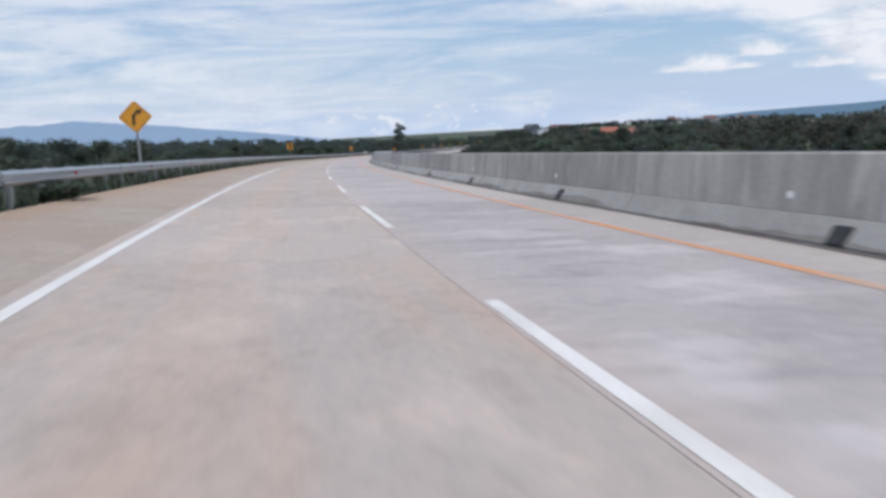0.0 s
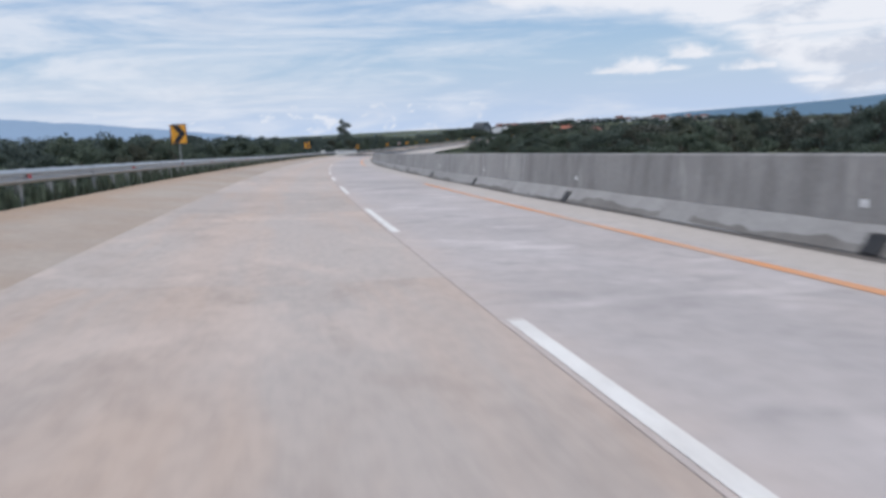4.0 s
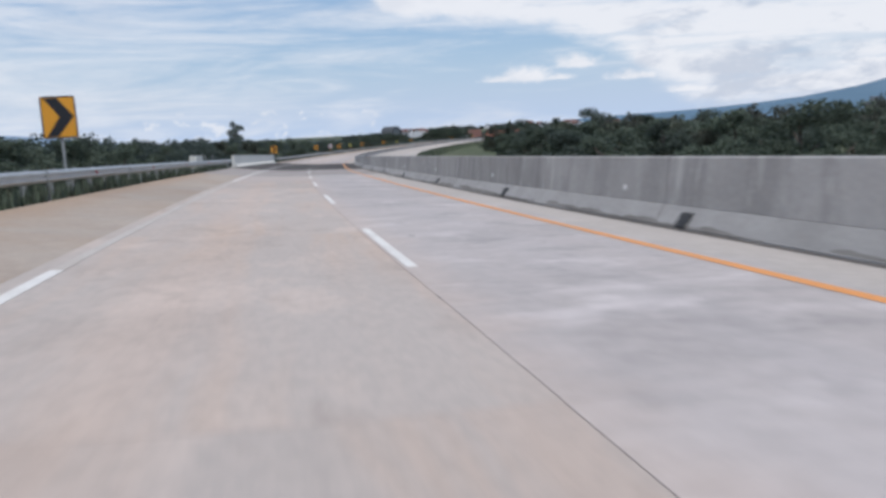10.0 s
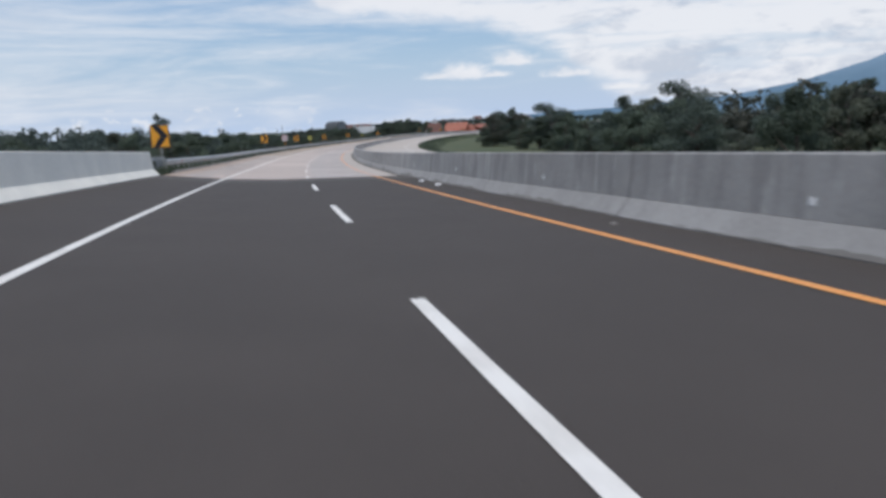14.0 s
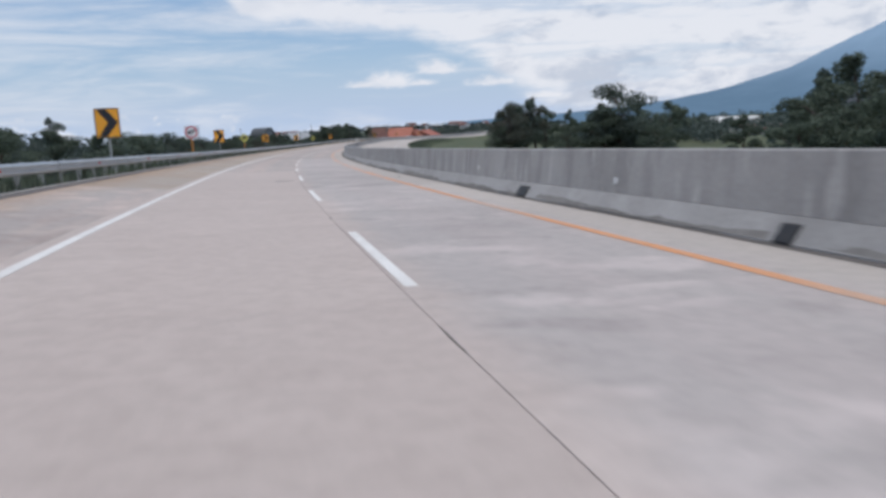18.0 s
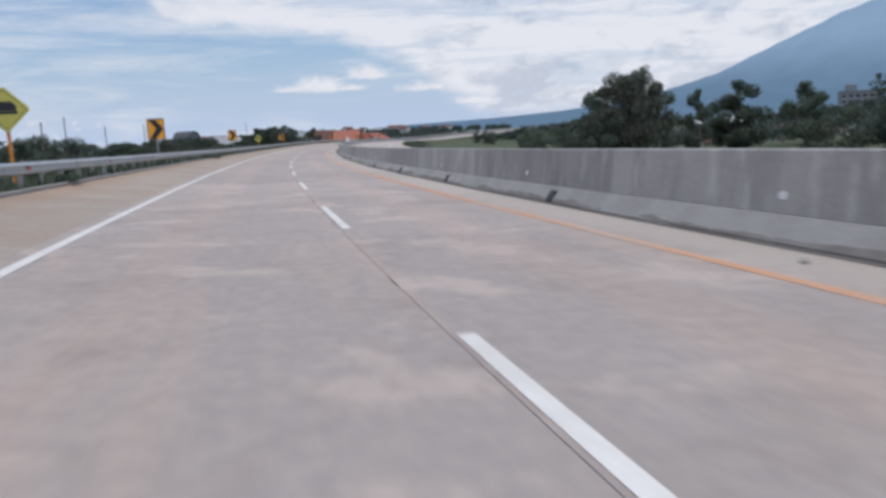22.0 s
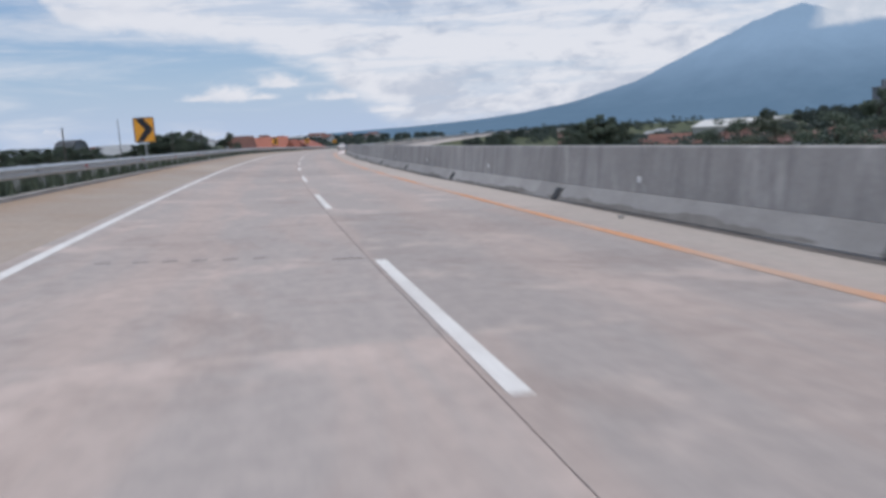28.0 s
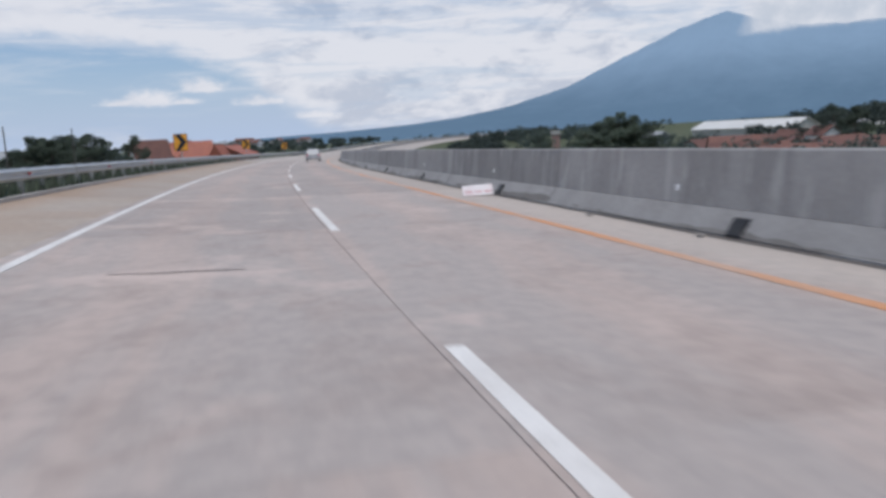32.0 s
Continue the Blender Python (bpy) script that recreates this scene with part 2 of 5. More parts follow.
SLAB_WARM = surface("slab_concrete_warm", (0.482, 0.392, 0.338), 0.85, second=(0.472, 0.342, 0.255), patch=0.65, patch_scale=0.2, grain=0.16, grain_scale=9, bump=0.15, random_tint=0.07, stretch=(1, 0.55, 1), tracks=((0.41, 0.375, 0.35), 0.7), stains=0.28, mottle=0.42)
SLAB_GREY = surface("slab_concrete_grey", (0.452, 0.408, 0.395), 0.85, second=(0.335, 0.304, 0.294), patch=0.8, patch_scale=0.22, grain=0.2, grain_scale=7, bump=0.15, random_tint=0.075, stretch=(0.55, 1.0, 1), tracks=((0.445, 0.392, 0.368), 0.55), stains=0.36, mottle=0.8, margins=(((0.455, 0.408, 0.362), 3.3, 4.3, 0.85), ((0.50, 0.405, 0.352), 0.75, -0.1, 0.7)))
SLAB_MIXED = surface("slab_concrete_mixed", (0.468, 0.378, 0.332), 0.85, second=(0.368, 0.297, 0.262), patch=0.7, patch_scale=0.2, grain=0.18, grain_scale=8, bump=0.15, random_tint=0.075, stretch=(0.7, 0.7, 1), tracks=((0.345, 0.315, 0.295), 0.8), stains=0.45, mottle=0.55, margins=(((0.455, 0.408, 0.362), 3.3, 4.3, 0.85), ((0.36, 0.238, 0.15), -5.6, -7.0, 0.6)))
SLAB_BLEND = surface("slab_concrete_blend", (0.46, 0.400, 0.372), 0.85, second=(0.352, 0.304, 0.284), patch=0.75, patch_scale=0.21, grain=0.19, grain_scale=7.5, bump=0.15, random_tint=0.075, stretch=(0.6, 0.85, 1), tracks=((0.40, 0.362, 0.337), 0.65), stains=0.42, mottle=0.65, margins=(((0.455, 0.408, 0.362), 3.3, 4.3, 0.85), ((0.50, 0.405, 0.352), 0.75, -0.1, 0.7)))
SHOULDER = surface("shoulder_concrete", (0.385, 0.325, 0.275), 0.9, second=(0.355, 0.262, 0.19), patch=0.75, patch_scale=0.25, grain=0.2, grain_scale=8, bump=0.2, random_tint=0.07, mottle=0.25, margins=(((0.36, 0.238, 0.15), -5.6, -7.0, 0.7),))
STAINED = surface("stained_concrete", (0.375, 0.332, 0.306), 0.85, second=(0.235, 0.202, 0.184), patch=0.95, patch_scale=0.6, grain=0.3, grain_scale=6, bump=0.3, random_tint=0.08, stretch=(0.6, 1, 1), stains=0.95, mottle=0.45)
ASPHALT = surface("asphalt", (0.053, 0.0425, 0.037), 0.84, second=(0.070, 0.057, 0.050), patch=0.6, patch_scale=0.5, grain=0.35, grain_scale=45, bump=0.5, bump_scale=120)
SCUFF = surface("dark_scuff", (0.22, 0.20, 0.19), 0.9, second=(0.30, 0.275, 0.255), patch=0.8, patch_scale=5.0)
JOINT = surface("joint_rubber", (0.035, 0.033, 0.032), 0.9)
JOINT_PALE = surface("pale_joint_mortar", (0.46, 0.447, 0.43), 0.88, second=(0.37, 0.357, 0.342), patch=0.8, patch_scale=1.6, grain=0.2, grain_scale=16, random_tint=0.08)
JOINT_STRIP = surface("joint_mortar", (0.19, 0.18, 0.172), 0.85, second=(0.12, 0.115, 0.11), patch=0.7, patch_scale=1.5)
WHITE_PAINT = surface("white_road_paint", (0.76, 0.73, 0.69), 0.6, second=(0.55, 0.51, 0.47), patch=0.55, patch_scale=1.3, grain=0.15, grain_scale=20)
FRESH_ORANGE = surface("fresh_orange_paint", (0.80, 0.33, 0.08), 0.55, second=(0.70, 0.33, 0.13), patch=0.5, patch_scale=0.5, grain=0.1, grain_scale=14)
FAINT_PAINT = surface("worn_white_paint", (0.50, 0.455, 0.415), 0.75, second=(0.44, 0.385, 0.34), patch=0.85, patch_scale=1.1, grain=0.2, grain_scale=20)
BRIGHT_ORANGE = surface("bright_orange_paint", (0.76, 0.315, 0.09), 0.6, second=(0.62, 0.34, 0.18), patch=0.6, patch_scale=0.3, grain=0.15, grain_scale=12)
ORANGE_PAINT = surface("orange_road_paint", (0.66, 0.30, 0.13), 0.65, second=(0.49, 0.39, 0.32), patch=0.95, patch_scale=0.2, grain=0.2, grain_scale=12)
BARRIER = surface("barrier_concrete", (0.352, 0.339, 0.326), 0.88, second=(0.245, 0.235, 0.225), patch=0.6, patch_scale=0.5, grain=0.18, grain_scale=14, bump=0.25, random_tint=0.13, streaks=0.78)
BARRIER_TOE = surface("barrier_toe_concrete", (0.325, 0.316, 0.309), 0.9, second=(0.24, 0.231, 0.224), patch=0.75, patch_scale=0.9, grain=0.2, grain_scale=14, bump=0.25, random_tint=0.09)
DIRT = surface("road_dirt", (0.105, 0.093, 0.086), 0.95, second=(0.17, 0.15, 0.135), patch=0.8, patch_scale=0.9, grain=0.3, grain_scale=18)
SPLASH = surface("dried_mud", (0.17, 0.158, 0.148), 0.95, second=(0.25, 0.238, 0.225), patch=0.9, patch_scale=1.3, grain=0.3, grain_scale=18)
PARAPET = surface("parapet_concrete", (0.82, 0.785, 0.715), 0.85, second=(0.69, 0.67, 0.62), patch=0.6, patch_scale=0.5, grain=0.10, grain_scale=10, bump=0.2)
KERB = surface("kerb_concrete", (0.33, 0.31, 0.29), 0.9, second=(0.22, 0.20, 0.18), patch=0.7, patch_scale=0.8, grain=0.3)
GALV = surface("galvanised_steel", (0.56, 0.575, 0.58), 0.42, 0.75, second=(0.44, 0.45, 0.45), patch=0.5, patch_scale=1.5, grain=0.12, grain_scale=25, random_tint=0.05)
POST_GALV = surface("dull_galvanised_steel", (0.40, 0.41, 0.41), 0.6, 0.25, second=(0.30, 0.31, 0.30), patch=0.5, patch_scale=3, random_tint=0.06)
RED = surface("red_reflector", (0.62, 0.05, 0.06), 0.25)
WHITE_PLASTIC = surface("white_reflector", (0.82, 0.82, 0.82), 0.3)
# near black for the drains: stands in for the shade inside the openings
DRAIN_DARK = surface("black_plastic", (0.018, 0.018, 0.02), 0.6, second=(0.05, 0.045, 0.04), patch=0.5, patch_scale=6)
SIGN_AMBER = surface("amber_sign_sheet", (0.90, 0.40, 0.035), 0.4, second=(0.80, 0.34, 0.03), patch=0.4, patch_scale=2)
SIGN_YELLOW = surface("yellow_sign_sheet", (0.56, 0.52, 0.12), 0.5, second=(0.48, 0.44, 0.12), patch=0.4, patch_scale=2)
SIGN_BLACK = surface("black_sign_film", (0.022, 0.022, 0.028), 0.4)
SIGN_WHITE = surface("white_sign_sheet", (0.78, 0.77, 0.78), 0.4, second=(0.7, 0.69, 0.7), patch=0.3, patch_scale=2)
SIGN_RED = surface("red_sign_film", (0.55, 0.04, 0.08), 0.4)
PINK = surface("faded_red_film", (0.55, 0.26, 0.28), 0.6, second=(0.62, 0.45, 0.45), patch=0.6, patch_scale=6)
POST_ORANGE = surface("orange_painted_post", (0.66, 0.25, 0.04), 0.5, grain=0.1)
GRASS = surface("grass_ground", (0.050, 0.072, 0.030), 0.95, second=(0.15, 0.125, 0.06), patch=0.7, patch_scale=0.12, grain=0.4, grain_scale=2.5, bump=0.6, bump_scale=8)
BLADES = surface("grass_blades", (0.088, 0.110, 0.072), 0.75, island=0.45)
LEAF = surface("broad_leaves", (0.110, 0.136, 0.102), 0.7, island=0.2)
LEAF_DARK = surface("dark_leaves", (0.096, 0.119, 0.099), 0.7, island=0.2)
LEAF_FAR = surface("far_woods_leaves", (0.086, 0.106, 0.094), 0.8, island=0.24)
for _m in (LEAF, LEAF_DARK, LEAF_FAR):
    _b, _t = _m.node_tree.nodes["Principled BSDF"], _m.node_tree
    _b.inputs["Specular IOR Level"].default_value = 0.12
    _thin = _t.nodes.new("ShaderNodeBsdfTranslucent")
    _both = _t.nodes.new("ShaderNodeMixShader")
    _both.inputs[0].default_value = 0.38
    # each crown a little lighter, darker or browner than the next
    _one = _t.nodes.new("ShaderNodeObjectInfo").outputs["Random"]
    _tone = mix_colour(_t, 1.0, _b.inputs["Base Color"].links[0].from_socket, node(_t, "ShaderNodeCombineColor", *[math_node(_t, "MULTIPLY_ADD", math_node(_t, "FRACT", math_node(_t, "MULTIPLY", _one, 7.3)), 0.5, 0.74)] * 3).outputs[0], "MULTIPLY")
    _tone = mix_colour(_t, math_node(_t, "MULTIPLY", ramp(_t, _one, 0.86, 0.96), 0.4), _tone, (0.128, 0.112, 0.085))
    _t.links.new(_tone, _b.inputs["Base Color"])
    _t.links.new(_tone, _thin.inputs[0])
    _t.links.new(_b.outputs[0], _both.inputs[1])
    _t.links.new(_thin.outputs[0], _both.inputs[2])
    _t.links.new(_both.outputs[0], _t.nodes["Material Output"].inputs[0])
BARK = surface("tree_bark", (0.10, 0.08, 0.065), 0.9, second=(0.05, 0.04, 0.035), patch=0.7, patch_scale=4, bump=0.5, bump_scale=20)
TILE_RED = surface("red_clay_roof", (0.17, 0.08, 0.062), 0.8, second=(0.11, 0.055, 0.048), patch=0.6, patch_scale=0.4, random_tint=0.15)
ROOF_ORANGE = surface("orange_roof_sheet", (0.36, 0.115, 0.07), 0.65, second=(0.27, 0.085, 0.06), patch=0.5, patch_scale=0.2)
ROOF_WHITE = surface("pale_metal_roof", (0.66, 0.645, 0.61), 0.5, second=(0.55, 0.53, 0.49), patch=0.4, patch_scale=0.1)
BRICK = surface("weathered_brick", (0.34, 0.22, 0.19), 0.85, second=(0.26, 0.18, 0.16), patch=0.7, patch_scale=0.8, grain=0.3, grain_scale=8)
ROOF_GREY = surface("grey_sheet_roof", (0.34, 0.35, 0.35), 0.6, second=(0.26, 0.265, 0.265), patch=0.5, patch_scale=0.3)
ROOF_DARK = surface("dark_sheet_roof", (0.085, 0.09, 0.095), 0.6, second=(0.05, 0.052, 0.055), patch=0.5, patch_scale=0.4)
WALL_PALE = surface("pale_plaster", (0.55, 0.53, 0.49), 0.85, second=(0.42, 0.40, 0.36), patch=0.5, patch_scale=0.4, random_tint=0.12)
WALL_GREY = surface("grey_plaster", (0.20, 0.215, 0.235), 0.8, second=(0.14, 0.15, 0.165), patch=0.5, patch_scale=0.2)
GLASS_DARK = surface("dark_window", (0.03, 0.035, 0.045), 0.15)
CAR_PAINT = surface("silver_white_paint", (0.38, 0.39, 0.40), 0.35, 0.15, second=(0.33, 0.34, 0.35), patch=0.3, patch_scale=1.0)
WOOD_POLE = surface("weathered_pole", (0.12, 0.11, 0.10), 0.9, grain=0.3)
BOARD = surface("dirty_white_board", (0.72, 0.68, 0.68), 0.6, second=(0.6, 0.42, 0.42), patch=0.5, patch_scale=2.0)


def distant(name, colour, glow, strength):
    """Far hills: forest, with the haze of miles of air put in as glow."""
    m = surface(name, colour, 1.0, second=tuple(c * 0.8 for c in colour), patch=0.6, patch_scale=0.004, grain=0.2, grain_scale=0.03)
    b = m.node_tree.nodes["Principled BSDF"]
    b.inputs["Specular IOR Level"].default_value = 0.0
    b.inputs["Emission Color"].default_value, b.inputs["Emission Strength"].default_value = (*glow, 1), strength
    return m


def height_haze(m, low, high, z0, z1):
    """Paints haze into the glow: the far slope pales with its height."""
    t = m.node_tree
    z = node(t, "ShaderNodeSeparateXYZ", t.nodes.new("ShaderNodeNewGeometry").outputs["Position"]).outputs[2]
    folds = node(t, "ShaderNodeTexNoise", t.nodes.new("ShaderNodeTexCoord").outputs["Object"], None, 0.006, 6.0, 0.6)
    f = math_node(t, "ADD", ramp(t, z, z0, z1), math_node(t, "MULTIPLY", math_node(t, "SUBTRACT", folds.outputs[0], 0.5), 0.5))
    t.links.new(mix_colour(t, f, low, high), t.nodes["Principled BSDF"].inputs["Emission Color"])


# the volcano's blue haze is emission, paler towards the crest
MOUNTAIN = distant("hazed_mountain", (0.035, 0.06, 0.075), (0.16, 0.265, 0.40), 0.76)
height_haze(MOUNTAIN, (0.13, 0.21, 0.325), (0.30, 0.43, 0.62), 10.0, 380.0)
# the hills' pale blue haze is likewise put in as glow
FAR_HILL = distant("hazed_hill", (0.06, 0.085, 0.115), (0.26, 0.365, 0.53), 0.80)


def cloud_sheet():
    """Cloud: its daylight is put in as emission, torn into wisps towards its rim."""
    m = bpy.data.materials.new("mountain_cloud")
    m.use_nodes = True
    t = m.node_tree
    out = t.nodes["Material Output"]
    t.nodes.remove(t.nodes["Principled BSDF"])
    where = t.nodes.new("ShaderNodeTexCoord").outputs["Object"]
    xyz = node(t, "ShaderNodeSeparateXYZ", where).outputs
    n = node(t, "ShaderNodeTexNoise", where, None, 0.0034, 7.0, 0.62)
    # away from the summit's left flank, and with a base that dips and lifts
    side = math_node(t, "MULTIPLY", math_node(t, "SUBTRACT", 1640.0, xyz[1]), 0.0065)
    base = math_node(t, "MULTIPLY", math_node(t, "SUBTRACT", xyz[2], 274.0), 0.024)
    low = math_node(t, "MINIMUM", side, base)
    rim = math_node(t, "ADD", math_node(t, "MINIMUM", low, 0.75), math_node(t, "MULTIPLY", math_node(t, "SUBTRACT", n.outputs[0], 0.5), 2.6))
    thick = math_node(t, "MULTIPLY", ramp(t, rim, -0.2, 0.6), 0.92)
    glow = t.nodes.new("ShaderNodeEmission")
    tone = node(t, "ShaderNodeTexNoise", where, None, 0.008, 5.0, 0.6)
    t.links.new(mix_colour(t, ramp(t, tone.outputs[0], 0.35, 0.65), (0.62, 0.68, 0.76), (0.80, 0.83, 0.88)), glow.inputs[0])
    clear = t.nodes.new("ShaderNodeBsdfTransparent")
    mixer = t.nodes.new("ShaderNodeMixShader")
    t.links.new(thick, mixer.inputs[0])
    t.links.new(clear.outputs[0], mixer.inputs[1])
    t.links.new(glow.outputs[0], mixer.inputs[2])
    t.links.new(mixer.outputs[0], out.inputs[0])
    return m


CLOUD = cloud_sheet()


# ---- building blocks ----
def mesh(name, verts, faces, *mats, smooth=False, which=None):
    me = bpy.data.meshes.new(name)
    me.from_pydata([tuple(v) for v in verts], [], faces)
    for m in mats:
        me.materials.append(m)
    if which is not None:
        me.polygons.foreach_set("material_index", which)
    if smooth:
        me.polygons.foreach_set("use_smooth", [True] * len(me.polygons))
    me.update()
    return me


def part(name, data, parent, label="", at=None):
    """Links a mesh as one part under a thing."""
    ob = new(name, data)
    ob.parent = parent
    if at is not None:
        ob.matrix_basis = at
    if label:
        tagged(ob, label)
    return ob


def bm_mesh(name, bm, *mats, smooth=False):
    me = bpy.data.meshes.new(name)
    bm.normal_update()
    bm.to_mesh(me)
    bm.free()
    for m in mats:
        me.materials.append(m)
    if smooth:
        me.polygons.foreach_set("use_smooth", [True] * len(me.polygons))
    return me


def box(name, size, mat, bevel=0.0, at=(0, 0, 0)):
    """A box of that size with its base centre at a point, edges bevelled."""
    bm = bmesh.new()
    bmesh.ops.create_cube(bm, size=1.0, matrix=Matrix.Translation((at[0], at[1], at[2] + size[2] / 2)) @ Matrix.Diagonal((*size, 1)))
    if bevel:
        bmesh.ops.bevel(bm, geom=bm.edges[:], offset=bevel, segments=2, affect="EDGES")
    return bm_mesh(name, bm, mat)


def rod(name, r0, r1, height, mat, sides=12, base=0.0):
    bm = bmesh.new()
    bmesh.ops.create_cone(bm, cap_ends=True, segments=sides, radius1=r0, radius2=r1, depth=height, matrix=Matrix.Translation((0, 0, base + height / 2)))
    return bm_mesh(name, bm, mat, smooth=False)


def prism(name, outline, depth, *mats):
    """A plate: an outline in x, z with a thickness along y, front at y = 0 (facing -y)."""
    n = len(outline)
    vs = [(x, 0, z) for x, z in outline] + [(x, depth, z) for x, z in outline]
    fs = [tuple(range(n)), tuple(range(2 * n - 1, n - 1, -1))] + [(i + n, (i + 1) % n + n, (i + 1) % n, i) for i in range(n)]
    return mesh(name, vs, fs, *mats)


def loft(name, section, length, mat, rows=1, closed=True, smooth=False, which=None, mats=()):
    """A straight bar along y, centred on 0, from a section in x, z."""
    k, vs, fs, idx = len(section), [], [], []
    for i in range(rows + 1):
        y = -length / 2 + length * i / rows
        vs += [(x, y, z) for x, z in section]
    for i in range(rows):
        for j in range(k if closed else k - 1):
            a, b = i * k + j, i * k + (j + 1) % k
            fs.append((a, a + k, b + k, b))
            idx.append(which[j] if which else 0)
    if closed:
        fs += [tuple(range(k)), tuple(range((rows + 1) * k - 1, rows * k - 1, -1))]
        idx += [0, 0]
    return mesh(name, vs, fs, mat, *mats, smooth=smooth, which=idx if which else None)


def sweep(name, section, s0, s1, step, mat, closed=False, parent=None, which=None, mats=(), wobble=0.0, skew=0.0, drift=None):
    """A band or bar that follows the road from s0 to s1; the section is in u, z. Ends are capped when closed."""
    n = max(2, int(math.ceil((s1 - s0) / step)) + 1)
    vs, fs, idx, k = [], [], [], len(section)
    for i in range(n):
        s = s0 + (s1 - s0) * i / (n - 1)
        for u, z in section:
            d = wobble * noise.noise((s * 0.11, u * 0.7, 3.1)) if wobble else drift(s) if drift else 0.0
            vs.append(P(s + skew * u, u + d, z))
    for i in range(n - 1):
        for j in range(k if closed else k - 1):
            a, b = i * k + j, i * k + (j + 1) % k
            fs.append((a, b, b + k, a + k))
            idx.append(which[j] if which else 0)
    if closed:
        fs += [tuple(range(k - 1, -1, -1)), tuple(range((n - 1) * k, n * k))]
        idx += [0, 0]
    data = mesh(name, vs, fs, mat, *mats, which=idx if which else None)
    return part(name, data, parent) if parent else new(name, data)


def stand(s, u, turn=0.0, z=0.0):
    """An upright pose at s, u on the road's surface; x to the right, y along the road."""
    x, y, zc, h, g = line(s)
    p = P(s, u, z)
    return pose(p.x, p.y, p.z, 0, 0, -math.degrees(h) + turn)


def spot(s, u, z):
    """A point far from the road: z above the lanes' plane at s, without bank."""
    x, y, zc, h, g = line(s)
    return Vector((x + u * math.cos(h), y - u * math.sin(h), zc + z))
# ---- ground, verges, hills ----
BRIDGE0, BRIDGE1 = 302.0, 353.5
_cx, _cy, _cz, _ch = (np.interp(np.arange(-250, 1600, 4.0), _s, a) for a in (_x, _y, _z, _h))


def along(x, y):
    """Arrays of s, u and road height of the places nearest to the points x, y."""
    d = (x[:, None] - _cx[None]) ** 2 + (y[:, None] - _cy[None]) ** 2
    i = d.argmin(1)
    dx, dy = x - _cx[i], y - _cy[i]
    return -250 + 4.0 * i + dx * np.sin(_ch[i]) + dy * np.cos(_ch[i]), dx * np.cos(_ch[i]) - dy * np.sin(_ch[i]), _cz[i]


def ground_height(x, y):
    s, u, zr = along(x, y)
    near = zr - BANK * np.clip(u, -12, 22)
    left, right = np.clip(-u - 9, 0, None), np.clip(u - 18.6, 0, None)
    drop = np.interp(left, (0, 7, 20, 60, 400), (1.6, 2.6, 6.0, 7.5, 7.0)) * (u < 5) + np.interp(right, (0, 6, 25, 80, 400), (1.4, 1.7, 2.6, 3.5, 2.0)) * (u >= 5)
    valley = 5.0 * np.exp(-(((s - 328) / 34.0) ** 2)) * (np.abs(u - 5) > 9)
    z = near - drop - valley
    z = z + 0.035 * np.clip(u - 140, 0, 900)
    z = z - 3.5 * np.clip((s - 640) / 120.0, 0, 1) * np.clip((u - 40) / 40.0, 0, 1)
    far = np.clip((np.abs(u) - 300 - 350 * (u > 0)) / 900.0, 0, 1)
    town = 16.0 * np.exp(-(((x - 964) / 420.0) ** 2) - (((y - 1977) / 300.0) ** 2))
    return z * (1 - far) + far * -42.0 + town + 0.5 * np.sin(x * 0.031) * np.cos(y * 0.027) * np.clip((np.abs(u) - 25) / 60.0, 0, 1)


def make_ground():
    inner_x, inner_y = np.arange(-220, 760, 7.0), np.arange(-180, 1240, 7.0)
    out = 7.0 * 1.32 ** np.arange(1, 23)
    out = np.cumsum(out)
    out = out[out < 3900]
    gx = np.concatenate([inner_x[0] - out[::-1], inner_x, inner_x[-1] + out])
    gy = np.concatenate([inner_y[0] - out[::-1], inner_y, inner_y[-1] + out])
    X, Y = (a.ravel() for a in np.meshgrid(gx, gy))
    Z = np.concatenate([ground_height(X[i:i + 4000], Y[i:i + 4000]) for i in range(0, len(X), 4000)])
    w, n = len(gx), len(gy)
    faces = [(j * w + i, j * w + i + 1, (j + 1) * w + i + 1, (j + 1) * w + i) for j in range(n - 1) for i in range(w - 1)]
    ob = new("ground", mesh("ground", zip(X.tolist(), Y.tolist(), Z.tolist()), faces, GRASS, smooth=True))
    tagged(ob, "rough green and dry grass plain reaching the horizon", "ground", kind="structure")


make_ground()
for _a0, _b0 in ((-60, BRIDGE0), (BRIDGE1, 1400)):
    tagged(sweep("verge_left", [(-7.16, -0.03), (-8.4, -0.12), (-11.5, -1.1), (-17, -3.2)], _a0, _b0, 5, GRASS), "grassy embankment shoulder behind the guardrail", "verge", kind="structure")
    tagged(sweep("verge_right", [(30, -3.4), (24, -1.7), (20, -0.35), (18.05, -0.04)], _a0, _b0, 5, GRASS), "green grass verge beside the far carriageway", "verge", kind="structure")


